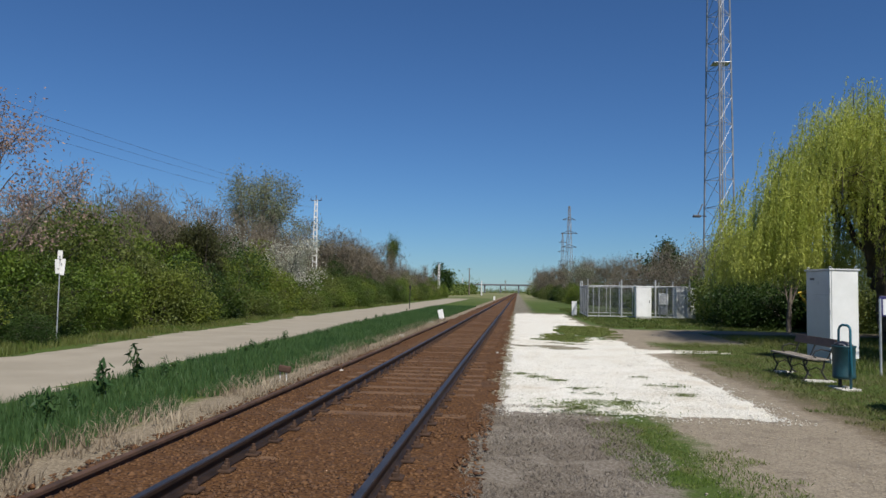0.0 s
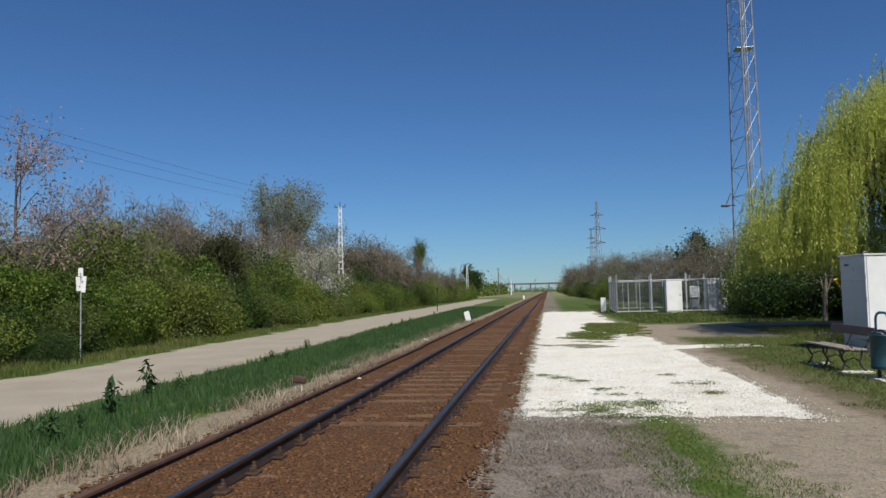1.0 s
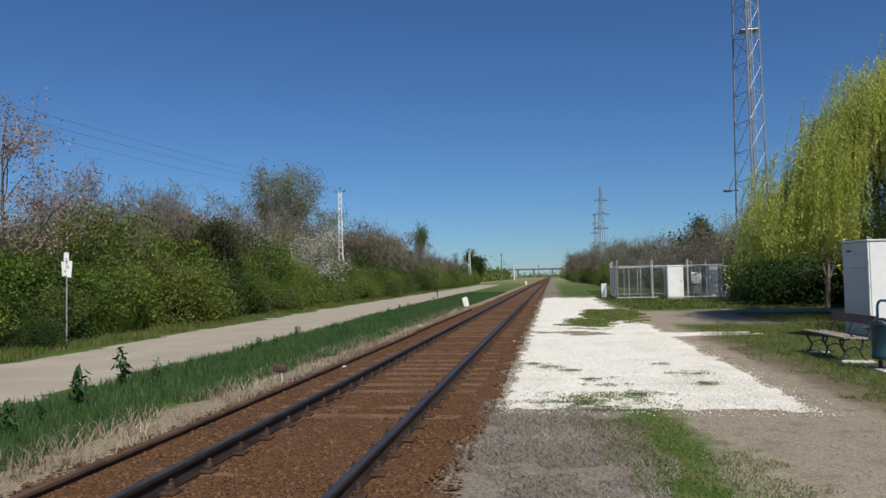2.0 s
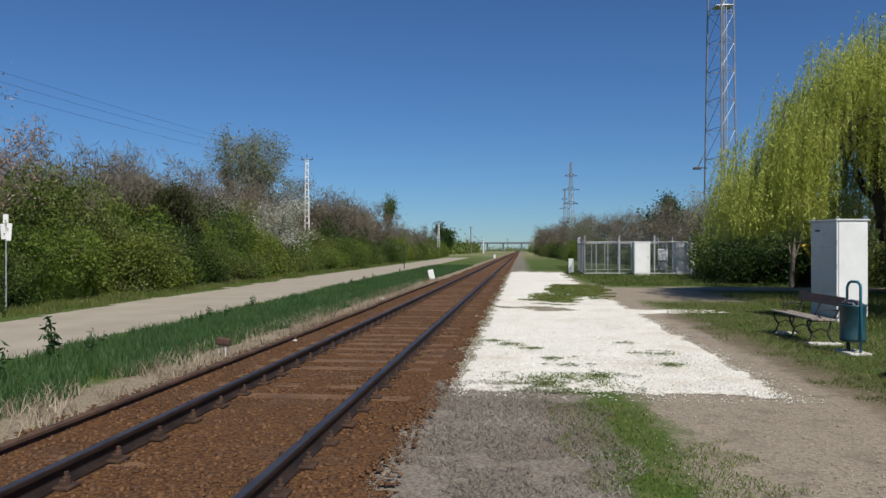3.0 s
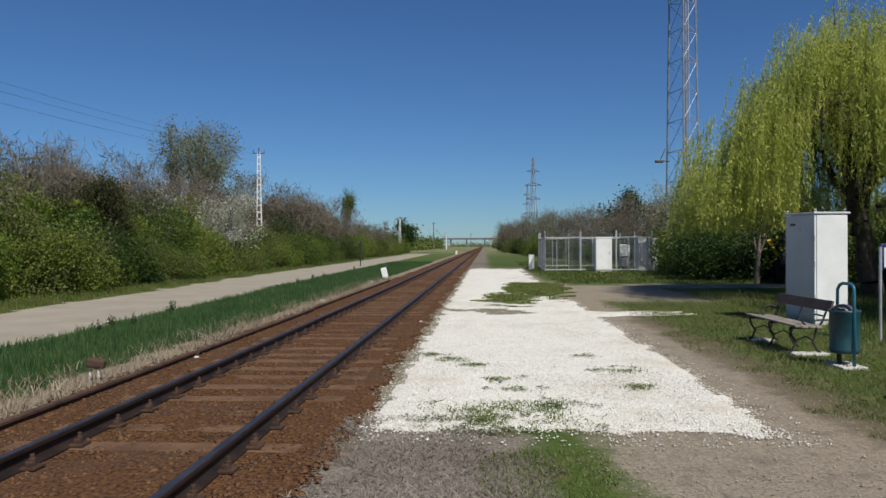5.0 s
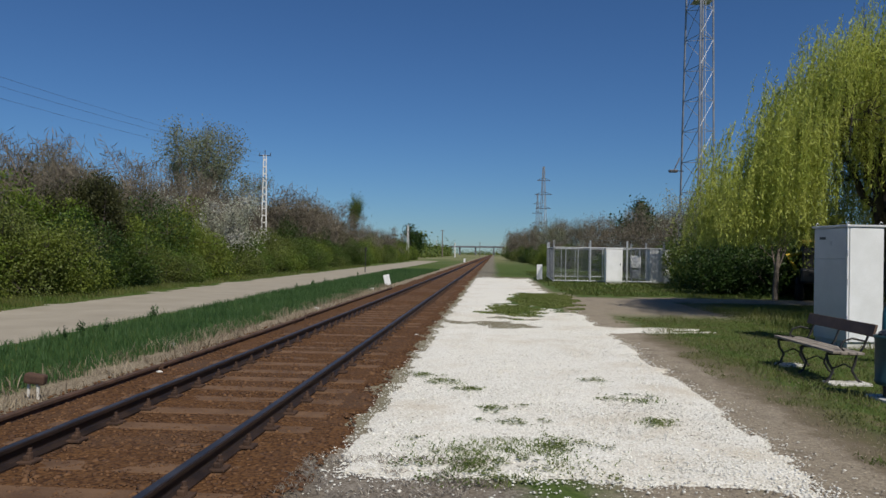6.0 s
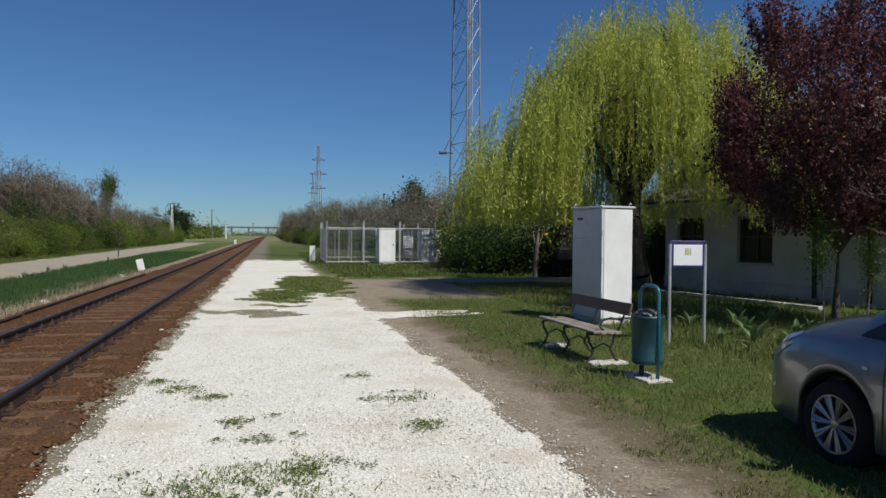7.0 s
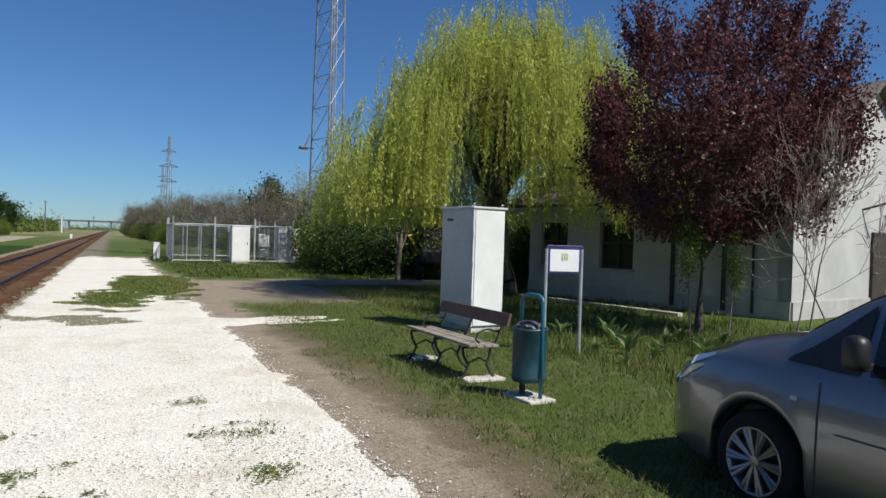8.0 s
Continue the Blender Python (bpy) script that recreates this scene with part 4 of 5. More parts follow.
# far woods along both sides of the horizon
c = []
for x0, x1, y0, y1, h, k in ((-60, -20, 230, 420, 5.5, 2600), (-420, -60, 500, 760, 9, 2000), (60, 480, 420, 700, 11, 2000), (9, 28, 220, 520, 6, 2600), (-300, -40, 800, 900, 16, 1500), (-42, 34, 900, 1000, 6, 500), (30, 300, 800, 900, 16, 1800)):
    q = np.stack([r.uniform(x0, x1, k), r.uniform(y0, y1, k), np.zeros(k)], 1)
    q[:, 2] = np.abs(r.normal(size=k)) * h * 0.35 * (0.6 + field(q[:, 0], q[:, 1], 0.02, 3.0))
    c.append(q)
c = np.concatenate(c)
stuff("far_woods", leaves(np.repeat(c, 9, 0) + r.normal(size=(len(c) * 9, 3)) * 0.9, 0.9, 0.7), M["leaf_mid"], "far low woods near the horizon", "woods")

# ---- grass ----
def turf(name, pts, keep, height, width, mat, label, lean=0.35):
    n = field(pts[:, 0], pts[:, 1], 1.1, 6.0)
    y0 = pts[:, 1].min()
    pts = pts[keep(pts[:, 0], pts[:, 1], n) & ((y0 > 6.5) | (pts[:, 1] > y0 + 1.2 * n + np.random.default_rng(5).uniform(0, 0.8, len(n))))]
    return stuff(name, blades(pts, height, width, lean), M[mat], label, "grass")


turf("verge_grass", spread_points(150000, -7.4, -2.4, 2, 75, 0.8), lambda x, y, n: (x > road_right(y) - 0.1 + (n - 0.5) * 0.5) & (x < -2.55 + np.clip(y - 9, 0, 12) * 0.035 + (n - 0.5) * 0.8), 0.16, 0.013, "grass_dark", "lush dark green grass on the verge by the track")
turf("far_verge_grass", spread_points(52000, -14, -9.3, 10, 90, 0.6), lambda x, y, n: x < road_left(y) + 0.1 - (n - 0.5) * 0.9, 0.17, 0.022, "grass", "green grass below the roadside hedge")
turf("straw_fringe", spread_points(11000, -2.9, -1.9, 1, 40, 0.9), lambda x, y, n: n > 0.42, 0.16, 0.012, "straw", "dry straw-coloured grass along the old rail", 0.9)
turf("dead_grass", spread_points(24000, 1.4, 3.4, 2.5, 9.2, 0.0), lambda x, y, n: (n > 0.40) & (x < 3.2 + (n - 0.5)), 0.034, 0.008, "hay", "grey dead grass lying on dry soil", 2.4)
turf("green_strip", spread_points(19000, 2.7, 4.6, 2.5, 9.9, 0.0), lambda x, y, n: (np.abs(x - (3.05 + np.clip(8.6 - y, 0, 4) * 0.16)) < 0.34 + np.clip(8.6 - y, 0, 4) * 0.07 + (n - 0.5) * 0.9) & (n > 0.3), 0.034, 0.0075, "grass_bright", "short green grass growing in a strip", 1.1)
turf("lawn_grass", spread_points(190000, 6.0, 16.5, 6, 31, 0.45), lambda x, y, n: (x > 6.5 + (n - 0.5) * 1.8) & ~((y > 23.5) & (x < 9.5)) & (y < 30 + (n - 0.5) * 2), 0.042, 0.0085, "grass", "short spring grass round the bench", 1.0)
turf("lawn_straw", spread_points(32000, 6.0, 11.0, 5, 24, 0.3), lambda x, y, n: (x > 6.2 + (n - 0.5)) & (n + (x - 6.2) * -0.05 > 0.42), 0.03, 0.007, "straw", "dry straw among the short grass", 1.0)
q = np.concatenate([np.array([[a, b, 0.013]]) + rng.normal(size=(k, 3)) * [sx, sy, 0] for a, b, sx, sy, k in
                    ((4.6, 11.4, 0.35, 0.5, 700), (5.0, 10.4, 0.3, 0.4, 350), (2.5, 12.4, 0.5, 0.5, 450), (3.2, 14.5, 0.7, 0.8, 450), (3.0, 9.6, 0.4, 0.6, 300), (2.2, 10.5, 0.4, 1.0, 300), (4.3, 16.0, 0.8, 1.5, 400), (3.6, 12.5, 1.0, 2.5, 500))])
q = q[rng.uniform(size=len(q)) < 0.55]
lv, lf = leaves(q, 0.03, 0.5)
lv[:, 2] = 0.014 + (lv[:, 2] - 0.013) * 0.2
stuff("leaf_litter", (lv, lf), M["litter"], "dry leaf bits scattered on the white stones", "litter")
q = spread_points(5200, 3.6, 6.5, 3.0, 14, 0.3)
lv, lf = leaves(q, 0.05, 0.22)
lv[:, 2] = lv[:, 2] * 0.12 + 0.004
stuff("lane_straw", (lv, lf), M["straw"], "short bits of straw trodden into the lane", "litter")
q = spread_points(900, 6.3, 12.5, 8, 22, 0.3)
lv, lf = leaves(q, 0.028, 0.6)
lv[:, 2] = lv[:, 2] * 0.3 + 0.03
stuff("lawn_bits", (lv, lf), M["hay"], "pale dry bits and small faded flowers in the lawn", "litter")
turf("clumpy_grass", spread_points(12000, 6.6, 10.5, 8, 24, 0.2), lambda x, y, n: n > 0.56, 0.10, 0.010, "grass", "taller grass clumps in the lawn", 0.9)
turf("rough_grass", spread_points(30000, 9.0, 17.5, 8, 27, 0.2), lambda x, y, n: (x > 9.6 + (n - 0.5) * 1.2) & (n > 0.4), 0.17, 0.013, "grass", "longer rough grass before the house", 0.5)
turf("fence_grass", spread_points(40000, 5.5, 17, 33, 75, 0.5), lambda x, y, n: (x > 6.0 + (n - 0.5) * 1.4) & (y > 34 + (n - 0.5) * 2), 0.11, 0.03, "grass", "grass along the fence", 0.8)
turf("island_grass", spread_points(60000, 2.2, 6.4, 20.5, 36, 0.0), lambda x, y, n: (((x - 4.8) / 1.15) ** 2 + ((y - 30.2) / 4.6) ** 2 < 1 + (n - 0.5) * 2.2) | (((x - 3.5) / 0.8) ** 2 + ((y - 25.0) / 2.9) ** 2 < (n - 0.3) * 3.0), 0.045, 0.024, "grass_bright", "patch of grass left among the white stones", 1.3)
tuft_pts = np.concatenate([np.array([[a, b, 0.012]]) + rng.normal(size=(int(1700 * s * s) + 60, 3)) * [s * 0.55, s * 0.5, 0] for a, b, s in WHITE_TUFTS])
turf("stone_tufts", tuft_pts, lambda x, y, n: n > 0.42, 0.022, 0.012, "grass_bright", "small grass tufts among the white stones", 1.6)
q = np.concatenate([np.array([[a, b, 0.0]]) + rng.normal(size=(int(16 * s) + 3, 3)) * [s * 0.6, s * 0.5, 0] for a, b, s in WHITE_TUFTS])
q = np.repeat(q, 26, 0) + rng.normal(size=(len(q) * 26, 3)) * [0.05, 0.05, 0]
lv, lf = leaves(q, 0.042, 0.55)
lv[:, 2] = 0.018 + np.abs(lv[:, 2]) * 0.7
stuff("creeping_weeds", (lv, lf), M["leaf_clover"], "low creeping broad-leaved weeds growing through the white stones", "weeds")


def weed(m, seed):
    """A leafy thistle-like weed."""
    r = np.random.default_rng(seed)
    ob = thing("tall_weed", m, "tall dark green leafy weed in the verge", "weed", "weeds on the verge")
    segs, c = [], []
    for _ in range(5):
        d = np.array([r.normal() * 0.22, r.normal() * 0.25, 1.0])
        h = r.uniform(0.35, 0.62)
        segs.append((0, 0, 0, *(d * h), 0.012, 0.005))
        c += [d * h * s for s in np.linspace(0.3, 1.05, 13)]
    arrays("stem", *sticks(segs, 5), M["leaf_dark"], ob)
    c = np.array(c)
    arrays("foliage", *leaves(c + r.normal(size=c.shape) * 0.045, 0.15, 0.28, 0.1, r), M["grass_dark"], ob)
    return ob


w = weed(pose(-3.95, 8.35, 0), 1)
w2 = weed(pose(-4.4, 10.1, 0), 2)
for i, (x, y, s) in enumerate([(-3.6, 6.65, 1.15), (-3.85, 6.9, 0.9), (-3.7, 7.3, 0.8), (-4.4, 11.05, 0.95), (-4.25, 10.7, 0.8), (-4.6, 15.5, 0.75), (-4.75, 16.3, 0.9), (-4.6, 16.8, 0.8), (-5.1, 19.8, 1.0),
                               (-4.3, 6.0, 0.9), (-5.0, 24.5, 0.6), (-5.6, 34, 0.7), (-5.9, 38, 0.8), (-6.0, 41, 0.7), (-6.3, 52, 0.8)]):
    copy_thing((w, w2)[i % 2], pose(x, y, 0, 0, 0, i * 77) @ Matrix.Scale(s * 0.62, 4))


def broadleaf(m, seed):
    """A clump of broad upright leaves, each a folded tapering strip that arches over."""
    r = np.random.default_rng(seed)
    ob = thing("broadleaf_weed", m, "pale broad-leaved weed clump in the rough grass", "weed", "weeds in the lawn")
    for _ in range(9):
        t, h, lean, w = r.uniform(0, 6.28), r.uniform(0.22, 0.42), r.uniform(0.25, 0.9), r.uniform(0.035, 0.06)
        bm, rows = bmesh.new(), []
        for k in np.linspace(0, 1, 6):
            out = 0.02 + lean * h * k ** 1.6
            wide = w * math.sin(math.pi * min(0.98, 0.12 + 0.86 * k))
            c = Vector((math.cos(t) * out, math.sin(t) * out, h * (k - 0.35 * lean * k ** 3)))
            side = Vector((-math.sin(t), math.cos(t), 0)) * wide
            rows.append([bm.verts.new(c - side + Vector((0, 0, wide * 0.4))), bm.verts.new(c), bm.verts.new(c + side + Vector((0, 0, wide * 0.4)))])
        for p0, p1 in zip(rows, rows[1:]):
            for j in range(2):
                bm.faces.new((p0[j], p0[j + 1], p1[j + 1], p1[j]))
        part("leaf", bm, M["leaf_dock"], ob)
    return ob


dock = [broadleaf(pose(10.9, 14.6, 0), 3), broadleaf(pose(11.4, 15.1, 0), 4)]
for i, (x, y, k) in enumerate([(11.5, 15.6, 1.0), (12.3, 15.3, 0.9), (11.9, 16.4, 1.1), (12.7, 14.8, 0.8), (11.0, 14.1, 0.7), (12.1, 14.2, 0.8), (13.0, 16.9, 1.0), (10.5, 14.9, 0.7), (12.6, 17.4, 1.1), (11.2, 16.9, 0.9),
                               (12.9, 15.6, 0.9), (11.7, 14.7, 0.75), (10.3, 13.9, 0.5), (13.4, 15.1, 0.9), (12.0, 17.6, 1.0)]):
    copy_thing(dock[i % 2], pose(x, y, 0, 0, 0, i * 61) @ Matrix.Scale(k, 4))

# ---- small railway things ----
post = thing("track_marker", pose(-2.3, 39.0, -0.02, 0, 0, 8), "white leaning marker board beside the old rail", "marker")
part("board", box((0.30, 0.07, 0.52), (0, 0, 0.08), 0.02, pose(0, 0, 0, 0, -13, 0)), M["white_paint"], post)
part("foot", box((0.10, 0.06, 0.16), (0, 0, -0.05), 0.01), M["concrete"], post)
post = thing("track_marker", pose(-2.6, 140, 0), "small white marker stone beside the line", "marker")
part("board", box((0.35, 0.12, 0.7), (0, 0, 0), 0.03), M["white_paint"], post)
post = thing("kilometre_post", pose(5.95, 51.5, 0), "white rectangular lineside post in the grass", "post")
part("board", box((0.36, 0.14, 0.98), (0, 0, 0), 0.02), M["white_paint"], post)
part("cap", box((0.38, 0.16, 0.05), (0, 0, 0.981), 0.015), M["white_paint"], post)
stump = thing("iron_stump", pose(-2.2, 11.0, 0) @ Matrix.Diagonal((0.72, 0.8, 0.95, 1)), "rusty iron stump on two short legs", "stump")
part("head", box((0.30, 0.16, 0.12), (0, 0, 0.17), 0.03, pose(0, 0, 0, 0, 8, 15)), M["old_rail"], stump)
for x in (-0.08, 0.08):
    part("leg", tube([(x, 0, -0.03), (x * 0.9, 0, 0.2)], 0.022), M["concrete"], stump)
for i, (x, y, s) in enumerate([(-1.72, 11.0, 0.12), (-2.6, 15.4, 0.22), (-1.6, 12.8, 0.1), (-2.2, 24.0, 0.2), (1.35, 18.0, 0.1), (-2.5, 35.2, 0.3)]):
    rock = thing("loose_stone", pose(x, y, 0.0, 0, 0, i * 40), "single pale stone lying by the track", "stone", "loose stones")
    bm = bmesh.new()
    bmesh.ops.create_icosphere(bm, subdivisions=2, radius=s / 2)
    for v in bm.verts:
        v.co *= 1 + 0.3 * noise.noise(v.co * 9 + Vector((i, 0, 0)))
        v.co.z *= 0.7
    part("stone", bm, M["concrete"], rock)


def lattice_pole(m, height, label):
    """A concrete ladder pole: two tapering legs with rungs, and insulators on top."""
    ob = thing("lattice_pole", m, label, "utility pole", "poles of the line")
    for s in (-1, 1):
        part("leg", tube([(s * 0.26, 0, -0.1), (s * 0.11, 0, height)], [0.075, 0.055], 6), M["pole_concrete"], ob)
    k = int(height / 0.62)
    for i in range(k):
        z = 0.4 + i * 0.62
        w = 0.26 - 0.15 * z / height
        part("rung", box((w * 2, 0.09, 0.12), (0, 0, z)), M["pole_concrete"], ob)
    part("crossarm", box((1.1, 0.07, 0.07), (0, 0, height - 0.1), 0.01), M["dark_steel"], ob)
    for x in (-0.5, 0, 0.5):
        part("insulator", lathe([(0.0, 0), (0.03, 0), (0.05, 0.06), (0.03, 0.1), (0.045, 0.16), (0.0, 0.2)], 8), M["dark_steel"], ob).location = (x, 0, height + (0.25 if x == 0 else 0.0))
    part("top_pin", tube([(0, 0, height - 0.1), (0, 0, height + 0.3)], 0.03, 6), M["dark_steel"], ob)
    return ob


lattice_pole(pose(-17.6, 66.5, 0), 10.2, "white concrete ladder pole behind the hedge")
lattice_pole(pose(-14.6, 150, 0), 7.3, "white concrete ladder pole beside the road")
lattice_pole(pose(-20.5, 0, 0), 9.3, "white concrete ladder pole on the near side of the hedge")
for x, z in ((-0.5, 10.1), (0.1, 10.35), (0.5, 9.3)):
    a, b = Vector((-20.5 + x, 0, z - 0.9)), Vector((-17.6 + x, 66.5, z))
    pts = [a.lerp(b, s / 14) - Vector((0, 0, 3.0 * (s / 14) * (1 - s / 14))) for s in range(15)]
    cable = thing("overhead_wire", pose(0, 0, 0), "thin overhead wire between two poles", "wire", "overhead wires")
    part("wire", tube(pts, 0.007, 4), M["dark_steel"], cable)

mark = thing("lineside_sign", pose(-11.05, 17.85, 0.25, 0, 0, 25) @ Matrix.Diagonal((0.85, 0.85, 0.93, 1)), "two weathered white plates on a thin grey post before the hedge", "sign")
part("pole", tube([(0, 0, -0.4), (0, 0, 2.5)], 0.022), M["galv"], mark)
part("plate", box((0.15, 0.02, 0.50), (-0.055, -0.034, 1.76), 0.012, pose(0, 0, 0, 0, 4, 0)), M["pole_concrete"], mark)
part("plate", box((0.14, 0.02, 0.44), (0.075, -0.060, 1.80), 0.012, pose(0, 0, 0, 0, -4, 0)), M["pole_concrete"], mark)
part("top_plate", box((0.15, 0.02, 0.27), (0.0, -0.036, 2.255), 0.03), M["pole_concrete"], mark)
for x, z in ((-0.03, 1.95), (0.06, 2.1), (0.0, 2.33)):
    part("bolt", lathe([(0.0, 0), (0.018, 0), (0.018, 0.012), (0.0, 0.014)], 8), M["iron"], mark).matrix_local = pose(x, -0.078, z, 90, 0, 0)
signal = thing("thin_stake", pose(-7.6, 62, 0), "thin dark stake beside the road", "stake")
part("pole", tube([(0, 0, -0.1), (0.03, 0, 1.9)], 0.04), M["iron"], signal)
part("plate", box((0.16, 0.06, 0.35), (0.03, 0, 1.7), 0.02), M["iron"], signal)
for i, (x, y, h) in enumerate([(-17.5, 290, 11), (-13, 300, 6), (-6, 470, 9), (-30, 420, 9)]):
    far = thing("far_pole", pose(x, y, 0), "distant bare line pole", "pole", "distant poles")
    part("shaft", tube([(0, 0, -0.2), (0, 0, h)], [0.3, 0.16], 6), M["bark" if i % 2 == 0 else "pole_concrete"], far)
    part("crossarm", box((1.6, 0.15, 0.15), (0, 0, h - 0.6)), M["bark"], far)


def steel_tower(name, m, height, foot, head, panels, radius, sides, mat, label, category):
    """A lattice tower with corner legs, cross bars and diagonal braces."""
    ob = thing(name, m, label, category)

    def corner(i, z):
        a = 2 * math.pi * i / sides + 0.3
        w = foot + (head - foot) * z / height
        return (math.cos(a) * w, math.sin(a) * w, z)
    for i in range(sides):
        part("leg", tube([corner(i, -0.1), corner(i, height)], radius, 6), mat, ob)
    for k in range(panels):
        z0, z1 = height * k / panels, height * (k + 1) / panels
        for i in range(sides):
            bm = tube([corner(i, z0), corner((i + 1) % sides, z1)], radius * 0.3, 4)
            tube([corner(i, z1), corner((i + 1) % sides, z1)], radius * 0.35, 4, bm)
            part("brace", bm, mat, ob)
    return ob


mast = steel_tower("radio_mast", pose(15.3, 48.5, 0), 34.0, 1.22, 0.62, 18, 0.06, 3, M["mast"], "tall grey three-legged steel lattice radio mast", "mast")
part("ladder", tube([(0.3, -0.55, 0), (0.14, -0.28, 34)], 0.03, 5, tube([(-0.1, -0.6, 0), (-0.08, -0.3, 34)], 0.03, 5)), M["galv"], mast)
part("cable_run", tube([(0.1, -0.5, 0), (0.05, -0.25, 34)], 0.06, 6), M["mast"], mast)
part("platform", box((1.15, 0.9, 0.06), (0.1, 0, 17.3), 0.02), M["galv"], mast)
part("lamp_arm", tube([(-0.95, -0.3, 6.9), (-1.6, -0.7, 6.9), (-1.2, -0.4, 7.7)], 0.04, 6), M["dark_steel"], mast)
part("lamp", box((0.5, 0.3, 0.16), (-1.65, -0.7, 6.78), 0.03), M["dark_steel"], mast)

for x, y, h in ((19.4, 250, 31.5), (27.5, 420, 36)):
    pylon = steel_tower("power_pylon", pose(x, y, 0), h, 1.9, 0.3, 11, 0.10, 4, M["mast"], "distant steel lattice power pylon with three crossarms", "pylon")
    for z, w in ((0.55, 2.5), (0.70, 2.9), (0.85, 2.2)):
        part("crossarm", tube([(-w, 0, h * z), (0, 0, h * z + 0.9), (w, 0, h * z), (-w, 0, h * z)], 0.12, 4), M["dark_steel"], pylon)

bridge = thing("road_bridge", pose(-5, 640, 0), "distant grey concrete road bridge over the line", "bridge")
part("deck", box((62, 9, 0.95), (0, 0, 6.8), 0.1), M["far_bridge"], bridge)
part("parapet", box((62, 0.3, 0.5), (0, -4.3, 7.752)), M["far_bridge"], bridge)
for x in (-22, -8, 8, 22):
    part("pier", box((1.2, 7, 6.6), (x, 0, 0.2), 0.1), M["far_bridge"], bridge)
for s in (-1, 1):
    bm = bmesh.new()
    a = [bm.verts.new((s * 30, yy, z)) for yy, z in ((-16, 0), (-5, 7.4), (5, 7.4), (16, 0))]
    b = [bm.verts.new((s * 330, yy, z)) for yy, z in ((-16, 0), (-5, 2.0), (5, 2.0), (16, 0))]
    for i in range(3):
        bm.faces.new((a[i], a[i + 1], b[i + 1], b[i]))
    bm.faces.new(a)
    bmesh.ops.recalc_face_normals(bm, faces=bm.faces)
    part("embankment", bm, M["leaf_mid"], bridge, "grassy embankment")

# ---- fenced radio compound ----
fence = thing("steel_fence", pose(6.58, 48.0, 0, 0, 0, 2), "grey steel mesh fence round the radio cabinets", "fence")


def fence_run(p0, p1, posts, gate=False):
    a, b = Vector(p0), Vector(p1)
    for i in range(posts + 1):
        q = a.lerp(b, i / posts)
        thick = 0.09 if i % 3 == 0 else 0.045
        part("post", box((thick, thick, 2.62 if i % 3 == 0 else 2.15), (q.x, q.y, -0.05), 0.01), M["galv"], fence)
    for z in (0.12, 2.15):
        part("rail", tube([a + Vector((0, 0, z)), b + Vector((0, 0, z))], 0.035, 6), M["galv"], fence)
    length = (b - a).length
    bm = bmesh.new()
    n = int(length / 0.2)
    for i in range(n):
        q = a.lerp(b, (i + 0.5) / n)
        tube([q + Vector((0, 0, 0.12)), q + Vector((0, 0, 2.13))], 0.006, 3, bm)
    for k in range(27):
        z = Vector((0, 0, 0.16 + k * 0.075))
        tube([a + z, b + z], 0.009, 3, bm)
    part("mesh_panel", bm, M["mesh_wire"], fence, "welded wire mesh")
    for z in (2.4, 2.6, 2.8):
        part("barbed_wire", tube([a + Vector((0, 0, z)), b + Vector((0, 0, z))], 0.006, 3), M["mesh_wire"], fence)


fence_run((0, 0, 0), (6.7, 0, 0), 9)
fence_run((0, 0, 0), (0.6, 9.0, 0), 4)
fence_run((0.6, 9.0, 0), (6.7, 9.0, 0), 6)
fence_run((6.7, 0, 0), (6.7, 9.0, 0), 6)


def cabinet(m, w, d, h, mat, label, group=""):
    """A sheet-steel equipment cabinet: body, plinth, overhanging lid, two doors, hinges and handle."""
    ob = thing("equipment_cabinet", m, label, "cabinet", group)
    part("plinth", box((w - 0.06, d - 0.06, 0.12), (0, 0, -0.02), 0.01), M["concrete"], ob)
    body = part("body", box((w, d, h - 0.15), (0, 0, 0.1), 0.015), mat, ob)
    part("lid", box((w + 0.07, d + 0.07, 0.05), (0, 0, h - 0.052), 0.012), mat, ob)
    door = part("door", box((w - 0.06, 0.02, h - 0.28), (0, -d / 2 - 0.008, 0.16), 0.006), mat, ob)
    part("handle", box((0.03, 0.04, 0.16), (w * 0.36, -d / 2 - 0.03, h * 0.5), 0.01), M["seal"], door)
    return ob


cabinet(pose(10.12, 47.55, 0, 0, 0, 4), 1.0, 0.5, 2.15, M["white_paint"], "white steel cabinet against the mesh fence", "radio cabinets")
cabinet(pose(13.1, 48.9, 0, 0, 0, 4), 1.3, 0.7, 2.1, M["white_paint"], "white steel cabinet half hidden by the bush", "radio cabinets")
box_stand = thing("meter_box", pose(11.75, 49.2, 0), "small white meter box on a steel stand behind the fence", "meter box")
for x in (-0.22, 0.22):
    part("leg", tube([(x, 0, -0.05), (x, 0, 1.0)], 0.04, 6), M["galv"], box_stand)
part("case", box((0.62, 0.25, 0.75), (0, 0, 0.95), 0.02), M["white_paint"], box_stand)
part("lower_case", box((0.42, 0.2, 0.5), (0, 0, 0.3), 0.02), M["grey_shade_paint"], box_stand)

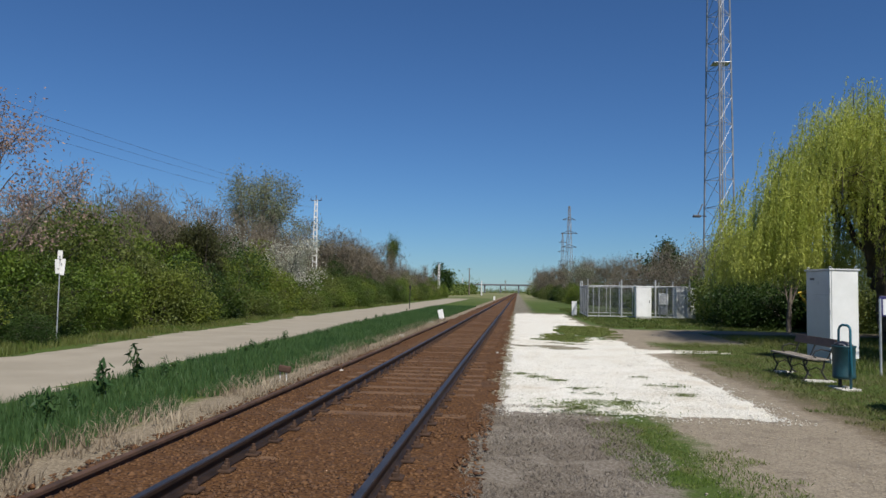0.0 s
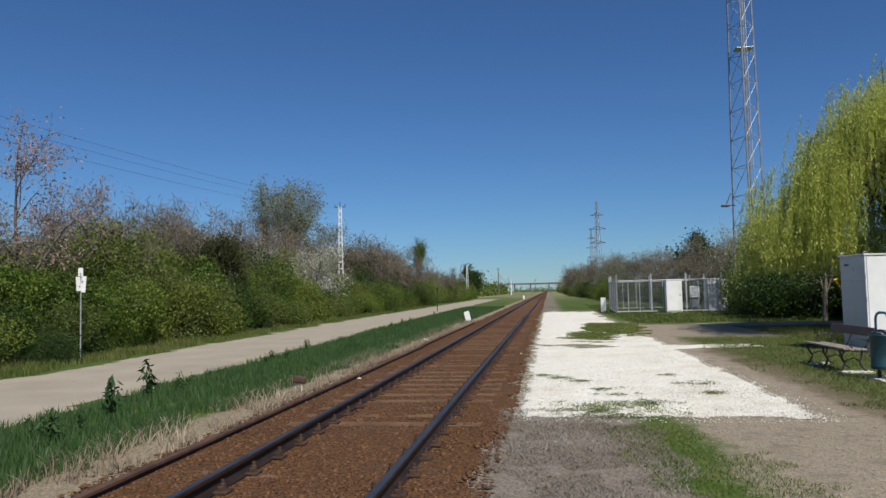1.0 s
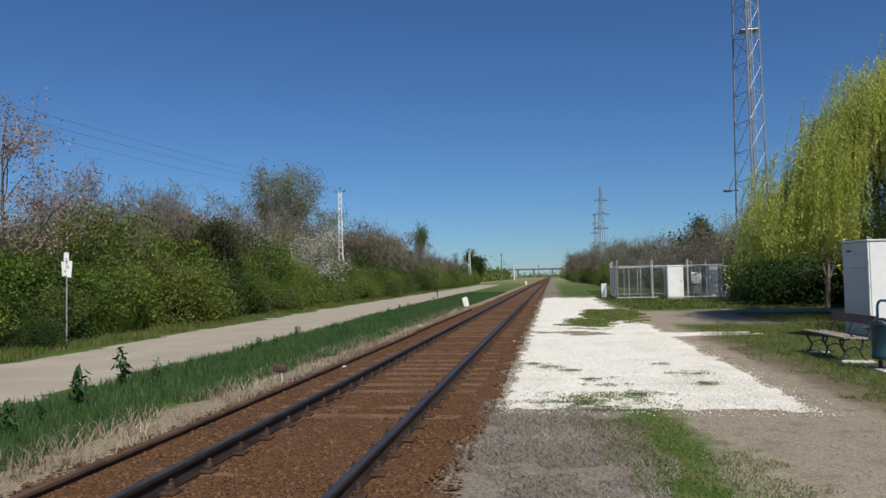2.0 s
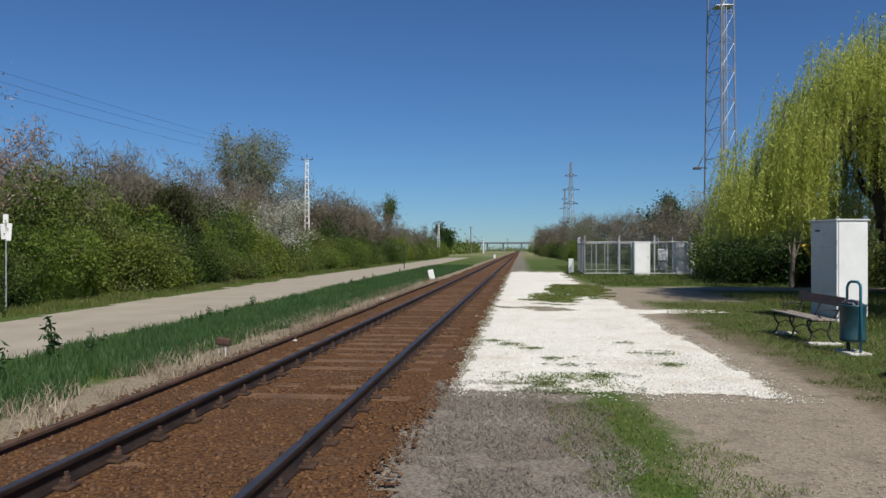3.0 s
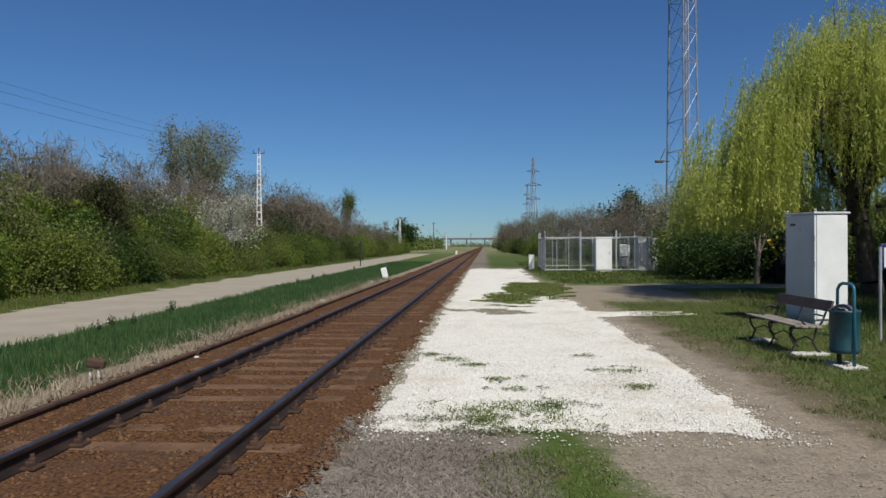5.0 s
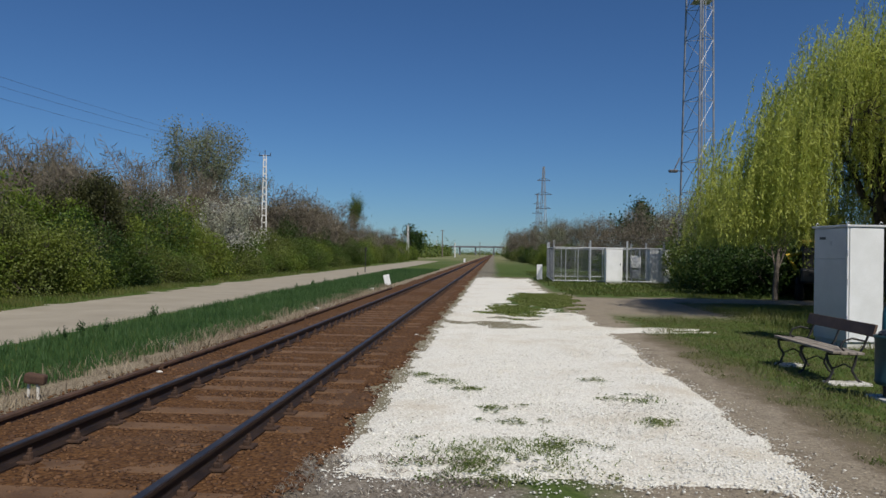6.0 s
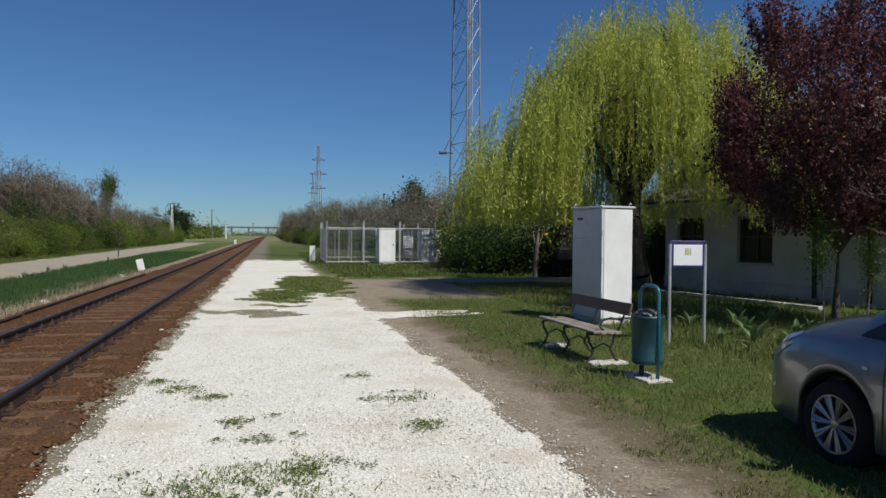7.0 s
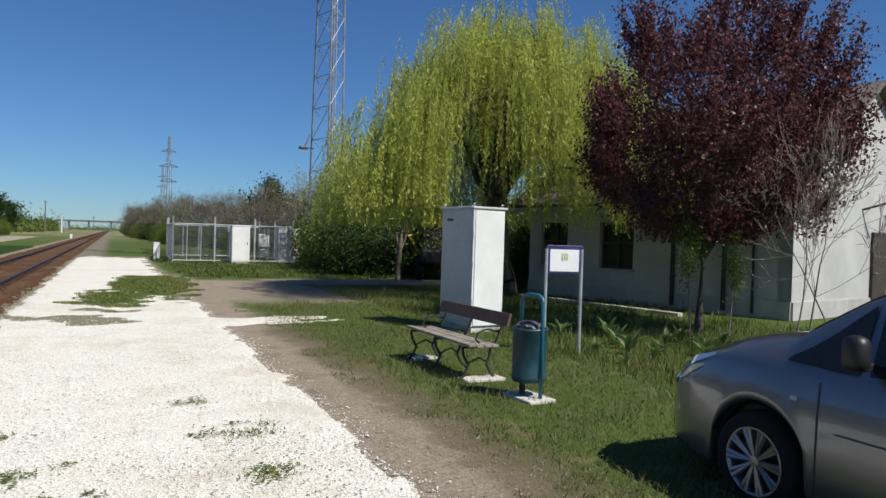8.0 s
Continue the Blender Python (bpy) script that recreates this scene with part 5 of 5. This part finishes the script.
# ---- the tall cabinet, bench, bin and notice board ----
tall = thing("tall_cabinet", pose(9.9, 18.1, 0, 0, 0, 9), "tall white steel switch cabinet standing in the grass", "cabinet")
W, D, HH = 0.73, 1.06, 2.37
part("plinth", box((W - 0.04, D - 0.04, 0.14), (0, 0, -0.04), 0.01), M["concrete"], tall)
# body, lid and side panels have the side's shade in their grey
part("body", box((W, D, HH - 0.16), (0, 0, 0.1), 0.012), M["grey_shade_paint"], tall)
part("lid", box((W + 0.08, D + 0.08, 0.045), (0, 0, HH - 0.06), 0.012), M["grey_shade_paint"], tall)
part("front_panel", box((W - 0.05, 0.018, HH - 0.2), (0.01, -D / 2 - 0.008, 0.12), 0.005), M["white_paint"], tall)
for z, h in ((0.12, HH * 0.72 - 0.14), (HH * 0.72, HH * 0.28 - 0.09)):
    part("side_panel", box((0.016, D - 0.05, h), (-W / 2 - 0.007, 0, z), 0.005), M["grey_shade_paint"], tall)
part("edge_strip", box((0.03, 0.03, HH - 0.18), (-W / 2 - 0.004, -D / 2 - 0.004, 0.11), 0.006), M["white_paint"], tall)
for x in (-W / 2, W / 2):
    for y in (-D / 2, D / 2):
        part("lifting_eye", tube([(x * 0.9 + 0.03 * math.cos(a), y * 0.93, HH + 0.012 + 0.03 * math.sin(a)) for a in np.linspace(0, 5.5, 9)], 0.008, 5), M["galv"], tall)
part("label_plate", box((0.006, 0.2, 0.05), (-W / 2 - 0.018, -0.12 + 0.35, HH - 0.29)), M["seal"], tall, "grey plate with unreadable writing")
part("vent_plate", box((0.006, 0.11, 0.10), (-W / 2 - 0.018, -0.02, HH - 0.42)), M["galv"], tall, "small metal plate")
for z in (0.5, 1.2, 1.75):
    part("hinge", tube([(-W / 2 - 0.012, -D / 2 - 0.012, z), (-W / 2 - 0.012, -D / 2 - 0.012, z + 0.12)], 0.014, 6), M["galv"], tall)

bench = thing("park_bench", pose(7.67, 14.26, 0, 0, 0, 1), "weathered wooden bench with curved black iron legs", "bench")
L = 1.95
for i in range(4):
    part("seat_slat", box((0.095, L, 0.032), (-0.19 + i * 0.108, 0, 0.415 + (0.012 if i == 0 else 0.0)), 0.006), M["bench_wood"], bench)
part("backrest", box((0.035, L, 0.17), (0, 0, 0), 0.008, pose(0.288, 0, 0.66, 0, 16, 0)), M["bench_back"], bench, "brown stained back board")
for y in (-0.80, 0.0, 0.80):
    leg = part("leg", tube([(-0.24, y, 0.40), (-0.22, y, 0.30), (-0.15, y, 0.18), (-0.20, y, 0.06), (-0.27, y, 0.0)], 0.018, 6), M["iron"], bench)
    part("leg", tube([(0.16, y, 0.40), (0.14, y, 0.28), (0.10, y, 0.18), (0.17, y, 0.06), (0.25, y, 0.0)], 0.018, 6), M["iron"], bench)
    part("support", tube([(-0.24, y, 0.402), (0.18, y, 0.402), (0.25, y, 0.5), (0.37, y, 0.82)], 0.017, 6), M["iron"], bench)
    part("brace", tube([(-0.17, y, 0.2), (0.0, y, 0.27), (0.12, y, 0.2)], 0.012, 6), M["iron"], bench)
for y in (-0.80, 0.80):
    part("armrest", tube([(0.28, y, 0.58), (0.1, y, 0.62), (-0.02, y, 0.58), (-0.06, y, 0.50), (0.0, y, 0.44)], 0.014, 6), M["iron"], bench)

for x, y, sx, sy, a in ((7.72, 13.45, 0.56, 0.26, 2), (7.73, 12.36, 0.36, 0.56, 4), (7.62, 15.1, 0.4, 0.22, 5)):
    slab = thing("concrete_slab", pose(x, y, -0.04, 0, 0, a), "pale concrete footing slab let into the grass", "slab", "footing slabs")
    part("slab", box((sx, sy, 0.065), (0, 0, 0), 0.015), M["concrete"], slab)

bin_ob = thing("litter_bin", pose(7.74, 12.38, 0.03, 0, 0, 0), "round teal litter bin hung in a bent blue tube frame", "litter bin")
part("drum", lathe([(0.0, 0.15), (0.14, 0.15), (0.158, 0.17), (0.163, 0.20), (0.155, 0.22), (0.16, 0.70), (0.170, 0.72), (0.170, 0.745), (0.152, 0.745), (0.148, 0.6), (0.0, 0.55)], 28), M["bin"], bin_ob, smooth=True).scale = (1.2, 1.2, 1.0)
part("frame_tube", tube([(0.03, -0.20, -0.02), (0.03, -0.20, 1.02), (0.028, -0.19, 1.07), (0.015, -0.13, 1.11), (0.0, 0.05, 1.11), (-0.01, 0.12, 1.08), (-0.015, 0.165, 1.02), (-0.02, 0.17, 0.5)], 0.022, 10), M["bin_light"], bin_ob, "bent blue tube", True)
part("bracket", box((0.07, 0.05, 0.48), (0.03, -0.17, 0.24), 0.008), M["bin_light"], bin_ob)
part("foot", box((0.05, 0.05, 0.2), (-0.05, 0.05, -0.02), 0.006), M["iron"], bin_ob)
bag = bmesh.new()
bmesh.ops.create_icosphere(bag, subdivisions=3, radius=0.15)
for v in bag.verts:
    v.co *= 1 + 0.28 * noise.noise(v.co * 16)
    v.co.z *= 0.5
bmesh.ops.translate(bag, vec=(0, 0, 0.745), verts=bag.verts)
part("bin_bag", bag, M["bag"], bin_ob, "crumpled dark bin bag")

board = thing("notice_board", pose(9.9, 14.95, 0, 0, 0, -8), "white paper notice in a violet frame on two steel posts", "notice board")
for x in (-0.30, 0.30):
    part("post", tube([(x, 0, -0.05), (x, 0, 1.64)], 0.026, 10), M["galv"], board)
    part("post_cap", lathe([(0.0, 1.66), (0.028, 1.655), (0.028, 1.63), (0, 1.63)], 10), M["violet"], board).location = (x, 0, 0)
panel = part("panel", box((0.56, 0.025, 0.42), (0, 0, 1.25), 0.004), M["violet"], board, "violet backing board")
part("notice", box((0.49, 0.006, 0.34), (0, -0.017, 1.28), 0.0), M["paper"], panel, "white printed sheet")
for x in (-0.07, -0.03, 0.01):
    part("print_bar", box((0.025, 0.003, 0.11), (x + 0.03, -0.0225, 1.45), 0.0), M["ink"], panel, "unreadable yellow print")
part("top_bar", box((0.6, 0.03, 0.03), (0, 0, 1.655), 0.006), M["violet"], board)

# ---- house ----
ANG = 14.0
house = thing("station_house", pose(18.55, 17.95, 0, 0, 0, ANG), "single-storey white plastered station house with dark windows", "house")
LEN, DEP, EAVE, RIDGE = 8.9, 9.0, 3.3, 6.4
wins = [(5.3, 1.25), (7.8, 1.15)]
edges = [0.0]
for c0, w in wins:
    edges += [c0 - w / 2, c0 + w / 2]
edges.append(LEN)
for i in range(0, len(edges), 2):
    a, b = edges[i], edges[i + 1]
    part("wall", box((0.4, b - a, EAVE), (0.2, (a + b) / 2, 0)), M["plaster"], house)
for c0, w in wins:
    part("wall", box((0.4, w, 1.0), (0.2, c0, 0)), M["plaster"], house)
    part("wall", box((0.4, w, EAVE - 2.4), (0.2, c0, 2.4)), M["plaster"], house)
    win = part("window", box((0.06, w - 0.02, 1.38), (0.22, c0, 1.01)), M["glass"], house, "dark window")
    for dy in (-w / 2 + 0.04, 0, w / 2 - 0.04):
        part("frame", box((0.08, 0.07, 1.38), (0.17, c0 + dy, 1.01), 0.006), M["frame_wood"], win)
    for z in (1.01, 1.75, 2.32):
        part("frame", box((0.075, w - 0.03, 0.07), (0.17, c0, z), 0.006), M["frame_wood"], win)
    part("sill", box((0.22, w + 0.16, 0.05), (-0.03, c0, 0.955), 0.01), M["plinth"], win)
part("plinth", box((0.05, LEN, 0.45), (-0.022, LEN / 2, 0)), M["plinth"], house)
gable = bmesh.new()
g0 = [gable.verts.new((x, -0.004, z)) for x, z in ((0, 0), (DEP, 0), (DEP, EAVE), (DEP / 2, RIDGE), (0, EAVE))]
g1 = [gable.verts.new((x, 0.35, z)) for x, z in ((0, 0), (DEP, 0), (DEP, EAVE), (DEP / 2, RIDGE), (0, EAVE))]
gable.faces.new(g0)
gable.faces.new(g1[::-1])
for i in range(5):
    gable.faces.new((g0[i], g1[i], g1[(i + 1) % 5], g0[(i + 1) % 5]))
bmesh.ops.recalc_face_normals(gable, faces=gable.faces)
part("gable_wall", gable, M["plaster"], house)
part("plinth", box((DEP, 0.05, 0.45), (DEP / 2, -0.03, 0)), M["plinth"], house)
part("back_wall", box((0.4, LEN, EAVE), (DEP - 0.2, LEN / 2, 0)), M["plaster"], house)
part("end_wall", box((DEP - 0.8, 0.35, EAVE), (DEP / 2, LEN - 0.2, 0)), M["plaster"], house)
door = part("door", box((1.0, 0.08, 2.1), (5.05, -0.05, 0.2), 0.01), M["frame_wood"], house, "dark wooden door")
part("handle", tube([(4.67, -0.1, 1.15), (4.67, -0.13, 1.15), (4.79, -0.13, 1.15)], 0.012, 6), M["galv"], door)
slope = math.degrees(math.atan2(RIDGE - EAVE, DEP / 2))
for s, x0 in ((1, 0), (-1, DEP)):
    run = math.hypot(DEP / 2, RIDGE - EAVE) + 0.85
    m = pose(x0, LEN / 2, EAVE, 0, -s * slope, 0)
    part("roof", box((run, LEN + 0.5, 0.14), (s * (run / 2 - 0.85), 0, 0.01), 0.0, m), M["roof"], house)
part("drainpipe", tube([(-0.10, 3.27, 0.1), (-0.10, 3.27, 2.9), (-0.7, 3.27, 2.8)], 0.06, 8), M["iron"], house)
part("drainpipe", tube([(-0.10, 1.73, 0.1), (-0.10, 1.73, 3.1)], 0.06, 8), M["iron"], house)
part("drainpipe", tube([(-0.08, 0.95, 0.1), (-0.08, 0.95, 3.1)], 0.035, 8), M["iron"], house)
part("wall_bracket", tube([(3.9, 0.0, 2.9), (4.3, -0.5, 3.1), (4.75, -0.9, 3.25)], 0.03, 6), M["iron"], house, "dark iron wall bracket")
part("gutter", tube([(-0.76, -0.2, 2.78), (-0.76, LEN + 0.2, 2.78)], 0.06, 8), M["galv"], house)
kerb = thing("house_kerb", pose(15.75, 22.2, 0, 0, 0, 10.5), "low concrete kerb along the house", "kerb", kind="structure")
for i in range(6):
    part("kerb_stone", box((0.2, 0.98, 0.11), (0, -2.5 + i, -0.02), 0.015), M["plinth"], kerb)

# ---- yellow machine behind the willow ----
mach = thing("yellow_machine", pose(16.6, 34.6, 0, 0, 0, -20), "yellow and black digger parked behind the willow", "digger")
part("cab", box((1.5, 1.6, 1.1), (0, 0, 1.2), 0.08), M["black_plastic"], mach)
part("roof", box((1.7, 1.8, 0.14), (0, 0, 2.32), 0.05), M["yellow"], mach)
part("body", box((1.7, 2.8, 0.6), (0, -0.6, 0.7), 0.1), M["black_plastic"], mach)
part("side_band", box((1.74, 1.3, 0.14), (0, -0.6, 1.05), 0.03), M["yellow"], mach)
part("boom", tube([(-0.9, -0.4, 1.2), (-1.3, -0.5, 1.8), (-0.2, -0.5, 2.1)], 0.10, 8), M["yellow"], mach)
for x, y in ((-0.85, -1.4), (0.85, -1.4), (-0.85, 0.7), (0.85, 0.7)):
    wh = part("wheel", lathe([(0.0, -0.16), (0.40, -0.16), (0.48, -0.1), (0.48, 0.1), (0.40, 0.16), (0.0, 0.16)], 20, 'X'), M["rubber"], mach)
    wh.location = (x, y, 0.48)

# ---- car ----
car = thing("parked_car", pose(8.36, 9.98, -0.045), "grey metallic family car parked on the grass", "car")
HUB, ARCH, REAR = 0.93, 0.41, 3.64


def car_row(s):
    """Half the car's outline at s metres behind its nose."""
    def lerp(tab):
        return float(np.interp(s, [a for a, _ in tab], [b for _, b in tab]))
    w = lerp([(-0.16, 0.50), (-0.12, 0.60), (-0.04, 0.70), (0.1, 0.79), (0.3, 0.855), (0.5, 0.885), (0.9, 0.905), (2.2, 0.915), (3.6, 0.90), (4.2, 0.84), (4.4, 0.74)])
    low = lerp([(-0.16, 0.36), (-0.05, 0.26), (0.5, 0.2), (4.0, 0.22), (4.4, 0.4)])
    for hub in (HUB, REAR):
        if abs(s - hub) < ARCH:
            low = max(low, 0.315 + math.sqrt(ARCH ** 2 - (s - hub) ** 2))
    sh = lerp([(-0.16, 0.62), (-0.08, 0.72), (0.05, 0.82), (0.25, 0.94), (0.6, 1.03), (1.1, 1.045), (1.5, 1.02), (2.0, 1.03), (4.2, 1.12), (4.4, 1.0)])
    top = lerp([(-0.16, 0.65), (-0.08, 0.76), (0.05, 0.88), (0.25, 1.00), (0.6, 1.12), (1.08, 1.21), (1.5, 1.47), (1.9, 1.66), (2.3, 1.74), (3.2, 1.76), (3.9, 1.70), (4.3, 1.25), (4.4, 1.05)])
    tw = lerp([(-0.16, 0.40), (0.1, 0.66), (0.8, 0.75), (1.15, 0.74), (1.6, 0.67), (2.0, 0.64), (3.9, 0.62), (4.4, 0.6)])
    mid = max(low + 0.06, 0.5)
    return [(w - 0.10, low), (w - 0.015, low + 0.02), (w + 0.004, low + 0.05), (w, mid + 0.02), (w - 0.004, max(mid + 0.04, 0.72)), (w - 0.025, max(sh - 0.07, low + 0.16)), (w - 0.075, max(sh, low + 0.2)),
            (tw, top - 0.05), (tw - 0.10, top - 0.005), (tw * 0.5, top + 0.02), (0, top + 0.03)]


ss = np.unique(np.concatenate([np.linspace(-0.16, 4.4, 92), np.linspace(HUB - ARCH, HUB + ARCH, 33), np.linspace(REAR - ARCH, REAR + ARCH, 33)]))
body = bmesh.new()
for sgn in (-1, 1):
    rows = [[body.verts.new((sgn * x, -s, z)) for x, z in car_row(s)] for s in ss]
    for r0, r1 in zip(rows, rows[1:]):
        for j in range(len(r0) - 1):
            body.faces.new((r0[j], r0[j + 1], r1[j + 1], r1[j]))
    body.faces.new(rows[0])
    body.faces.new(rows[-1][::-1])
bmesh.ops.remove_doubles(body, verts=body.verts, dist=1e-4)
bmesh.ops.recalc_face_normals(body, faces=body.faces)
body_ob = part("body", body, M["car_paint"], car, "blue-grey metallic body", True)
part("underbody", box((1.45, 3.9, 0.5), (0, -2.2, 0.22), 0.05), M["black_plastic"], car)
for s in (HUB, REAR):
    for sgn in (-1, 1):
        liner = bmesh.new()
        arc = [(math.cos(a) * (ARCH + 0.004), math.sin(a) * (ARCH + 0.004)) for a in np.linspace(-0.15, math.pi + 0.15, 22)]
        a0 = [liner.verts.new((sgn * 0.875, -s + u, 0.315 + v)) for u, v in arc]
        a1 = [liner.verts.new((sgn * 0.60, -s + u, 0.315 + v)) for u, v in arc]
        for k in range(21):
            liner.faces.new((a0[k], a0[k + 1], a1[k + 1], a1[k]))
        liner.faces.new(a1)
        part("wheel_arch", liner, M["black_plastic"], car, "black wheel arch liner")
part("front_bumper_intake", box((0.9, 0.06, 0.16), (0, 0.17, 0.38), 0.02), M["black_plastic"], car)


def car_patch(name, s0, s1, f0, f1, a, b, mat, lift=0.006, sgn=-1, n=14, label=""):
    """A panel that lies on the body between the outline points a and b."""
    bm = bmesh.new()
    rows = []
    for i in range(n + 1):
        t = i / n
        s = s0 + (s1 - s0) * t
        row, out = car_row(s), []
        (x0, z0), (x1, z1) = row[a], row[b]
        lo, hi = f0(t), f1(t)
        for k in range(4):
            f = lo + (hi - lo) * k / 3
            nx, nz = (z1 - z0), -(x1 - x0)
            l = math.hypot(nx, nz) or 1
            out.append(bm.verts.new((sgn * (x0 + (x1 - x0) * f + nx / l * lift), -s, z0 + (z1 - z0) * f + nz / l * lift)))
        rows.append(out)
    for r0, r1 in zip(rows, rows[1:]):
        for j in range(3):
            bm.faces.new((r0[j], r0[j + 1], r1[j + 1], r1[j]))
    bmesh.ops.recalc_face_normals(bm, faces=bm.faces)
    return part(name, bm, mat, car, label)


for sgn in (-1, 1):
    car_patch("quarter_window", 1.12, 1.62, lambda t: 0.02, lambda t: 0.10 + 0.84 * t ** 0.6, 6, 7, M["black_plastic"], sgn=sgn)
    car_patch("side_window", 1.68, 2.55, lambda t: 0.03, lambda t: 0.92, 6, 7, M["car_glass"], sgn=sgn)
    car_patch("side_window", 2.66, 3.7, lambda t: 0.06, lambda t: 0.88, 6, 7, M["car_glass"], sgn=sgn)
    car_patch("headlamp", -0.02, 0.50, lambda t: -0.6 + 1.3 * t, lambda t: 1.0, 5, 6, M["lamp_glass"], 0.008, sgn=sgn, label="clear swept-back headlamp")
    car_patch("headlamp", 0.08, 0.42, lambda t: 0.25 + 0.7 * t, lambda t: 1.0, 4, 5, M["lamp_glass"], 0.008, sgn=sgn, label="lower headlamp lens")
    car_patch("side_moulding", 1.5, 2.5, lambda t: 0.1, lambda t: 0.75, 3, 4, M["car_paint"], 0.022, sgn=sgn)
    car_patch("door_gap", 1.395, 1.405, lambda t: 0.0, lambda t: 1.0, 2, 3, M["black_plastic"], 0.004, sgn=sgn, n=2)
    car_patch("door_gap", 1.395, 1.405, lambda t: 0.0, lambda t: 1.0, 3, 4, M["black_plastic"], 0.004, sgn=sgn, n=2)
    car_patch("door_gap", 1.395, 1.405, lambda t: 0.0, lambda t: 1.0, 4, 5, M["black_plastic"], 0.004, sgn=sgn, n=2)
    car_patch("door_gap", 2.60, 2.61, lambda t: 0.0, lambda t: 1.0, 4, 5, M["black_plastic"], 0.004, sgn=sgn, n=2)
    car_patch("side_indicator", 1.20, 1.25, lambda t: 0.38, lambda t: 0.48, 4, 5, M["lamp_glass"], 0.008, sgn=sgn, n=3)
    car_patch("bumper_guard", -0.155, -0.06, lambda t: 0.0, lambda t: 1.0, 2, 3, M["black_plastic"], 0.004, sgn=sgn, n=6, label="black corner guard")
    car_patch("bumper_guard", -0.155, -0.06, lambda t: 0.0, lambda t: 0.45 - 0.2 * t, 3, 4, M["black_plastic"], 0.004, sgn=sgn, n=6, label="black corner guard")
for sgn in (-1, 1):
    mir = part("mirror", box((0.13, 0.14, 0.21), (sgn * 0.99, -1.70, 1.08), 0.05), M["black_plastic"], car, "black door mirror", True)
    part("mirror_arm", box((0.12, 0.06, 0.05), (sgn * 0.9, -1.70, 1.08), 0.01), M["black_plastic"], mir)
ws = bmesh.new()
rows = []
for i in range(13):
    s = 1.14 + 0.8 * i / 12
    row = car_row(s)
    (x1, z1), (x2, z2) = row[8], row[10]
    rows.append([ws.verts.new((x1 * f, -s - 0.004, z2 + (z1 - z2) * f * f + 0.008)) for f in np.linspace(-1, 1, 9)])
for r0, r1 in zip(rows, rows[1:]):
    for j in range(8):
        ws.faces.new((r0[j], r0[j + 1], r1[j + 1], r1[j]))
part("windscreen", ws, M["car_glass"], car, "tinted windscreen", True)
for sgn in (-1, 1):
    for s in (HUB, REAR):
        wheel = part("wheel", lathe([(0.215, -0.10), (0.27, -0.105), (0.305, -0.09), (0.318, -0.05), (0.318, 0.05), (0.305, 0.09), (0.27, 0.105), (0.215, 0.10)], 40, 'X'), M["rubber"], car, "black tyre", True)
        wheel.location, wheel.scale = (sgn * 0.80, -s, 0.335), (1.0, 1.06, 1.06)
        part("rim", lathe([(0.216, 0.105), (0.205, 0.108), (0.200, 0.07), (0.195, -0.08)], 40, 'X'), M["alloy"], wheel, "", True).scale = (sgn, 1, 1)
        part("disc", lathe([(0.0, 0.02), (0.195, 0.02), (0.195, 0.0), (0.0, 0.0)], 30, 'X'), M["black_plastic"], wheel).scale = (sgn, 1, 1)
        part("hub_cap", lathe([(0.0, 0.098), (0.035, 0.095), (0.042, 0.08), (0.042, 0.02)], 20, 'X'), M["alloy"], wheel).scale = (sgn, 1, 1)
        for k in range(10):
            a = 2 * math.pi * k / 10
            for d in (-0.06, 0.06):
                bm = tube([(sgn * 0.085, math.cos(a) * 0.035, math.sin(a) * 0.035), (sgn * 0.098, math.cos(a + d * 1.4) * 0.205, math.sin(a + d * 1.4) * 0.205)], [0.013, 0.017], 5)
                part("spoke", bm, M["alloy"], wheel)

# ---- sleepers and fastenings ----
sm = bmesh.new()
box((2.5, 0.25, 0.06), (0, 0, -0.036), 0.012, None, sm)
sleeper_mesh = bpy.data.meshes.new("sleeper")
sm.to_mesh(sleeper_mesh)
sm.free()
sleeper_mesh.materials.append(M["sleeper"])
cm = bmesh.new()
box((0.12, 0.15, 0.022), (0, 0, 0.024), 0.005, None, cm)
box((0.055, 0.07, 0.045), (-0.012, 0, 0.04), 0.010, None, cm)
lathe([(0.0, 0.03), (0.026, 0.03), (0.026, 0.10), (0.017, 0.105), (0.017, 0.135), (0.0, 0.137)], 8, 'Z', cm)
clip_mesh = bpy.data.meshes.new("rail_clip")
cm.to_mesh(clip_mesh)
cm.free()
clip_mesh.materials.append(M["clip"])
r = np.random.default_rng(77)
for i in range(200):
    y = 0.3 + i * 0.64
    ob = new("sleeper", sleeper_mesh)
    ob.parent = track
    ob.location = (r.normal() * 0.02, y + r.normal() * 0.012, r.uniform(-0.013, 0.0) - max(0.0, 0.016 - 0.0012 * i))
    ob.rotation_euler = (0, 0, r.normal() * 0.006)
    if i < 70:
        for x, s in ((-0.753, -1), (-0.753, 1), (0.753, -1), (0.753, 1)):
            c = new("rail_clip", clip_mesh)
            c.parent = track
            c.location, c.scale = (x + s * 0.105, y, 0), (s, 1, 1)
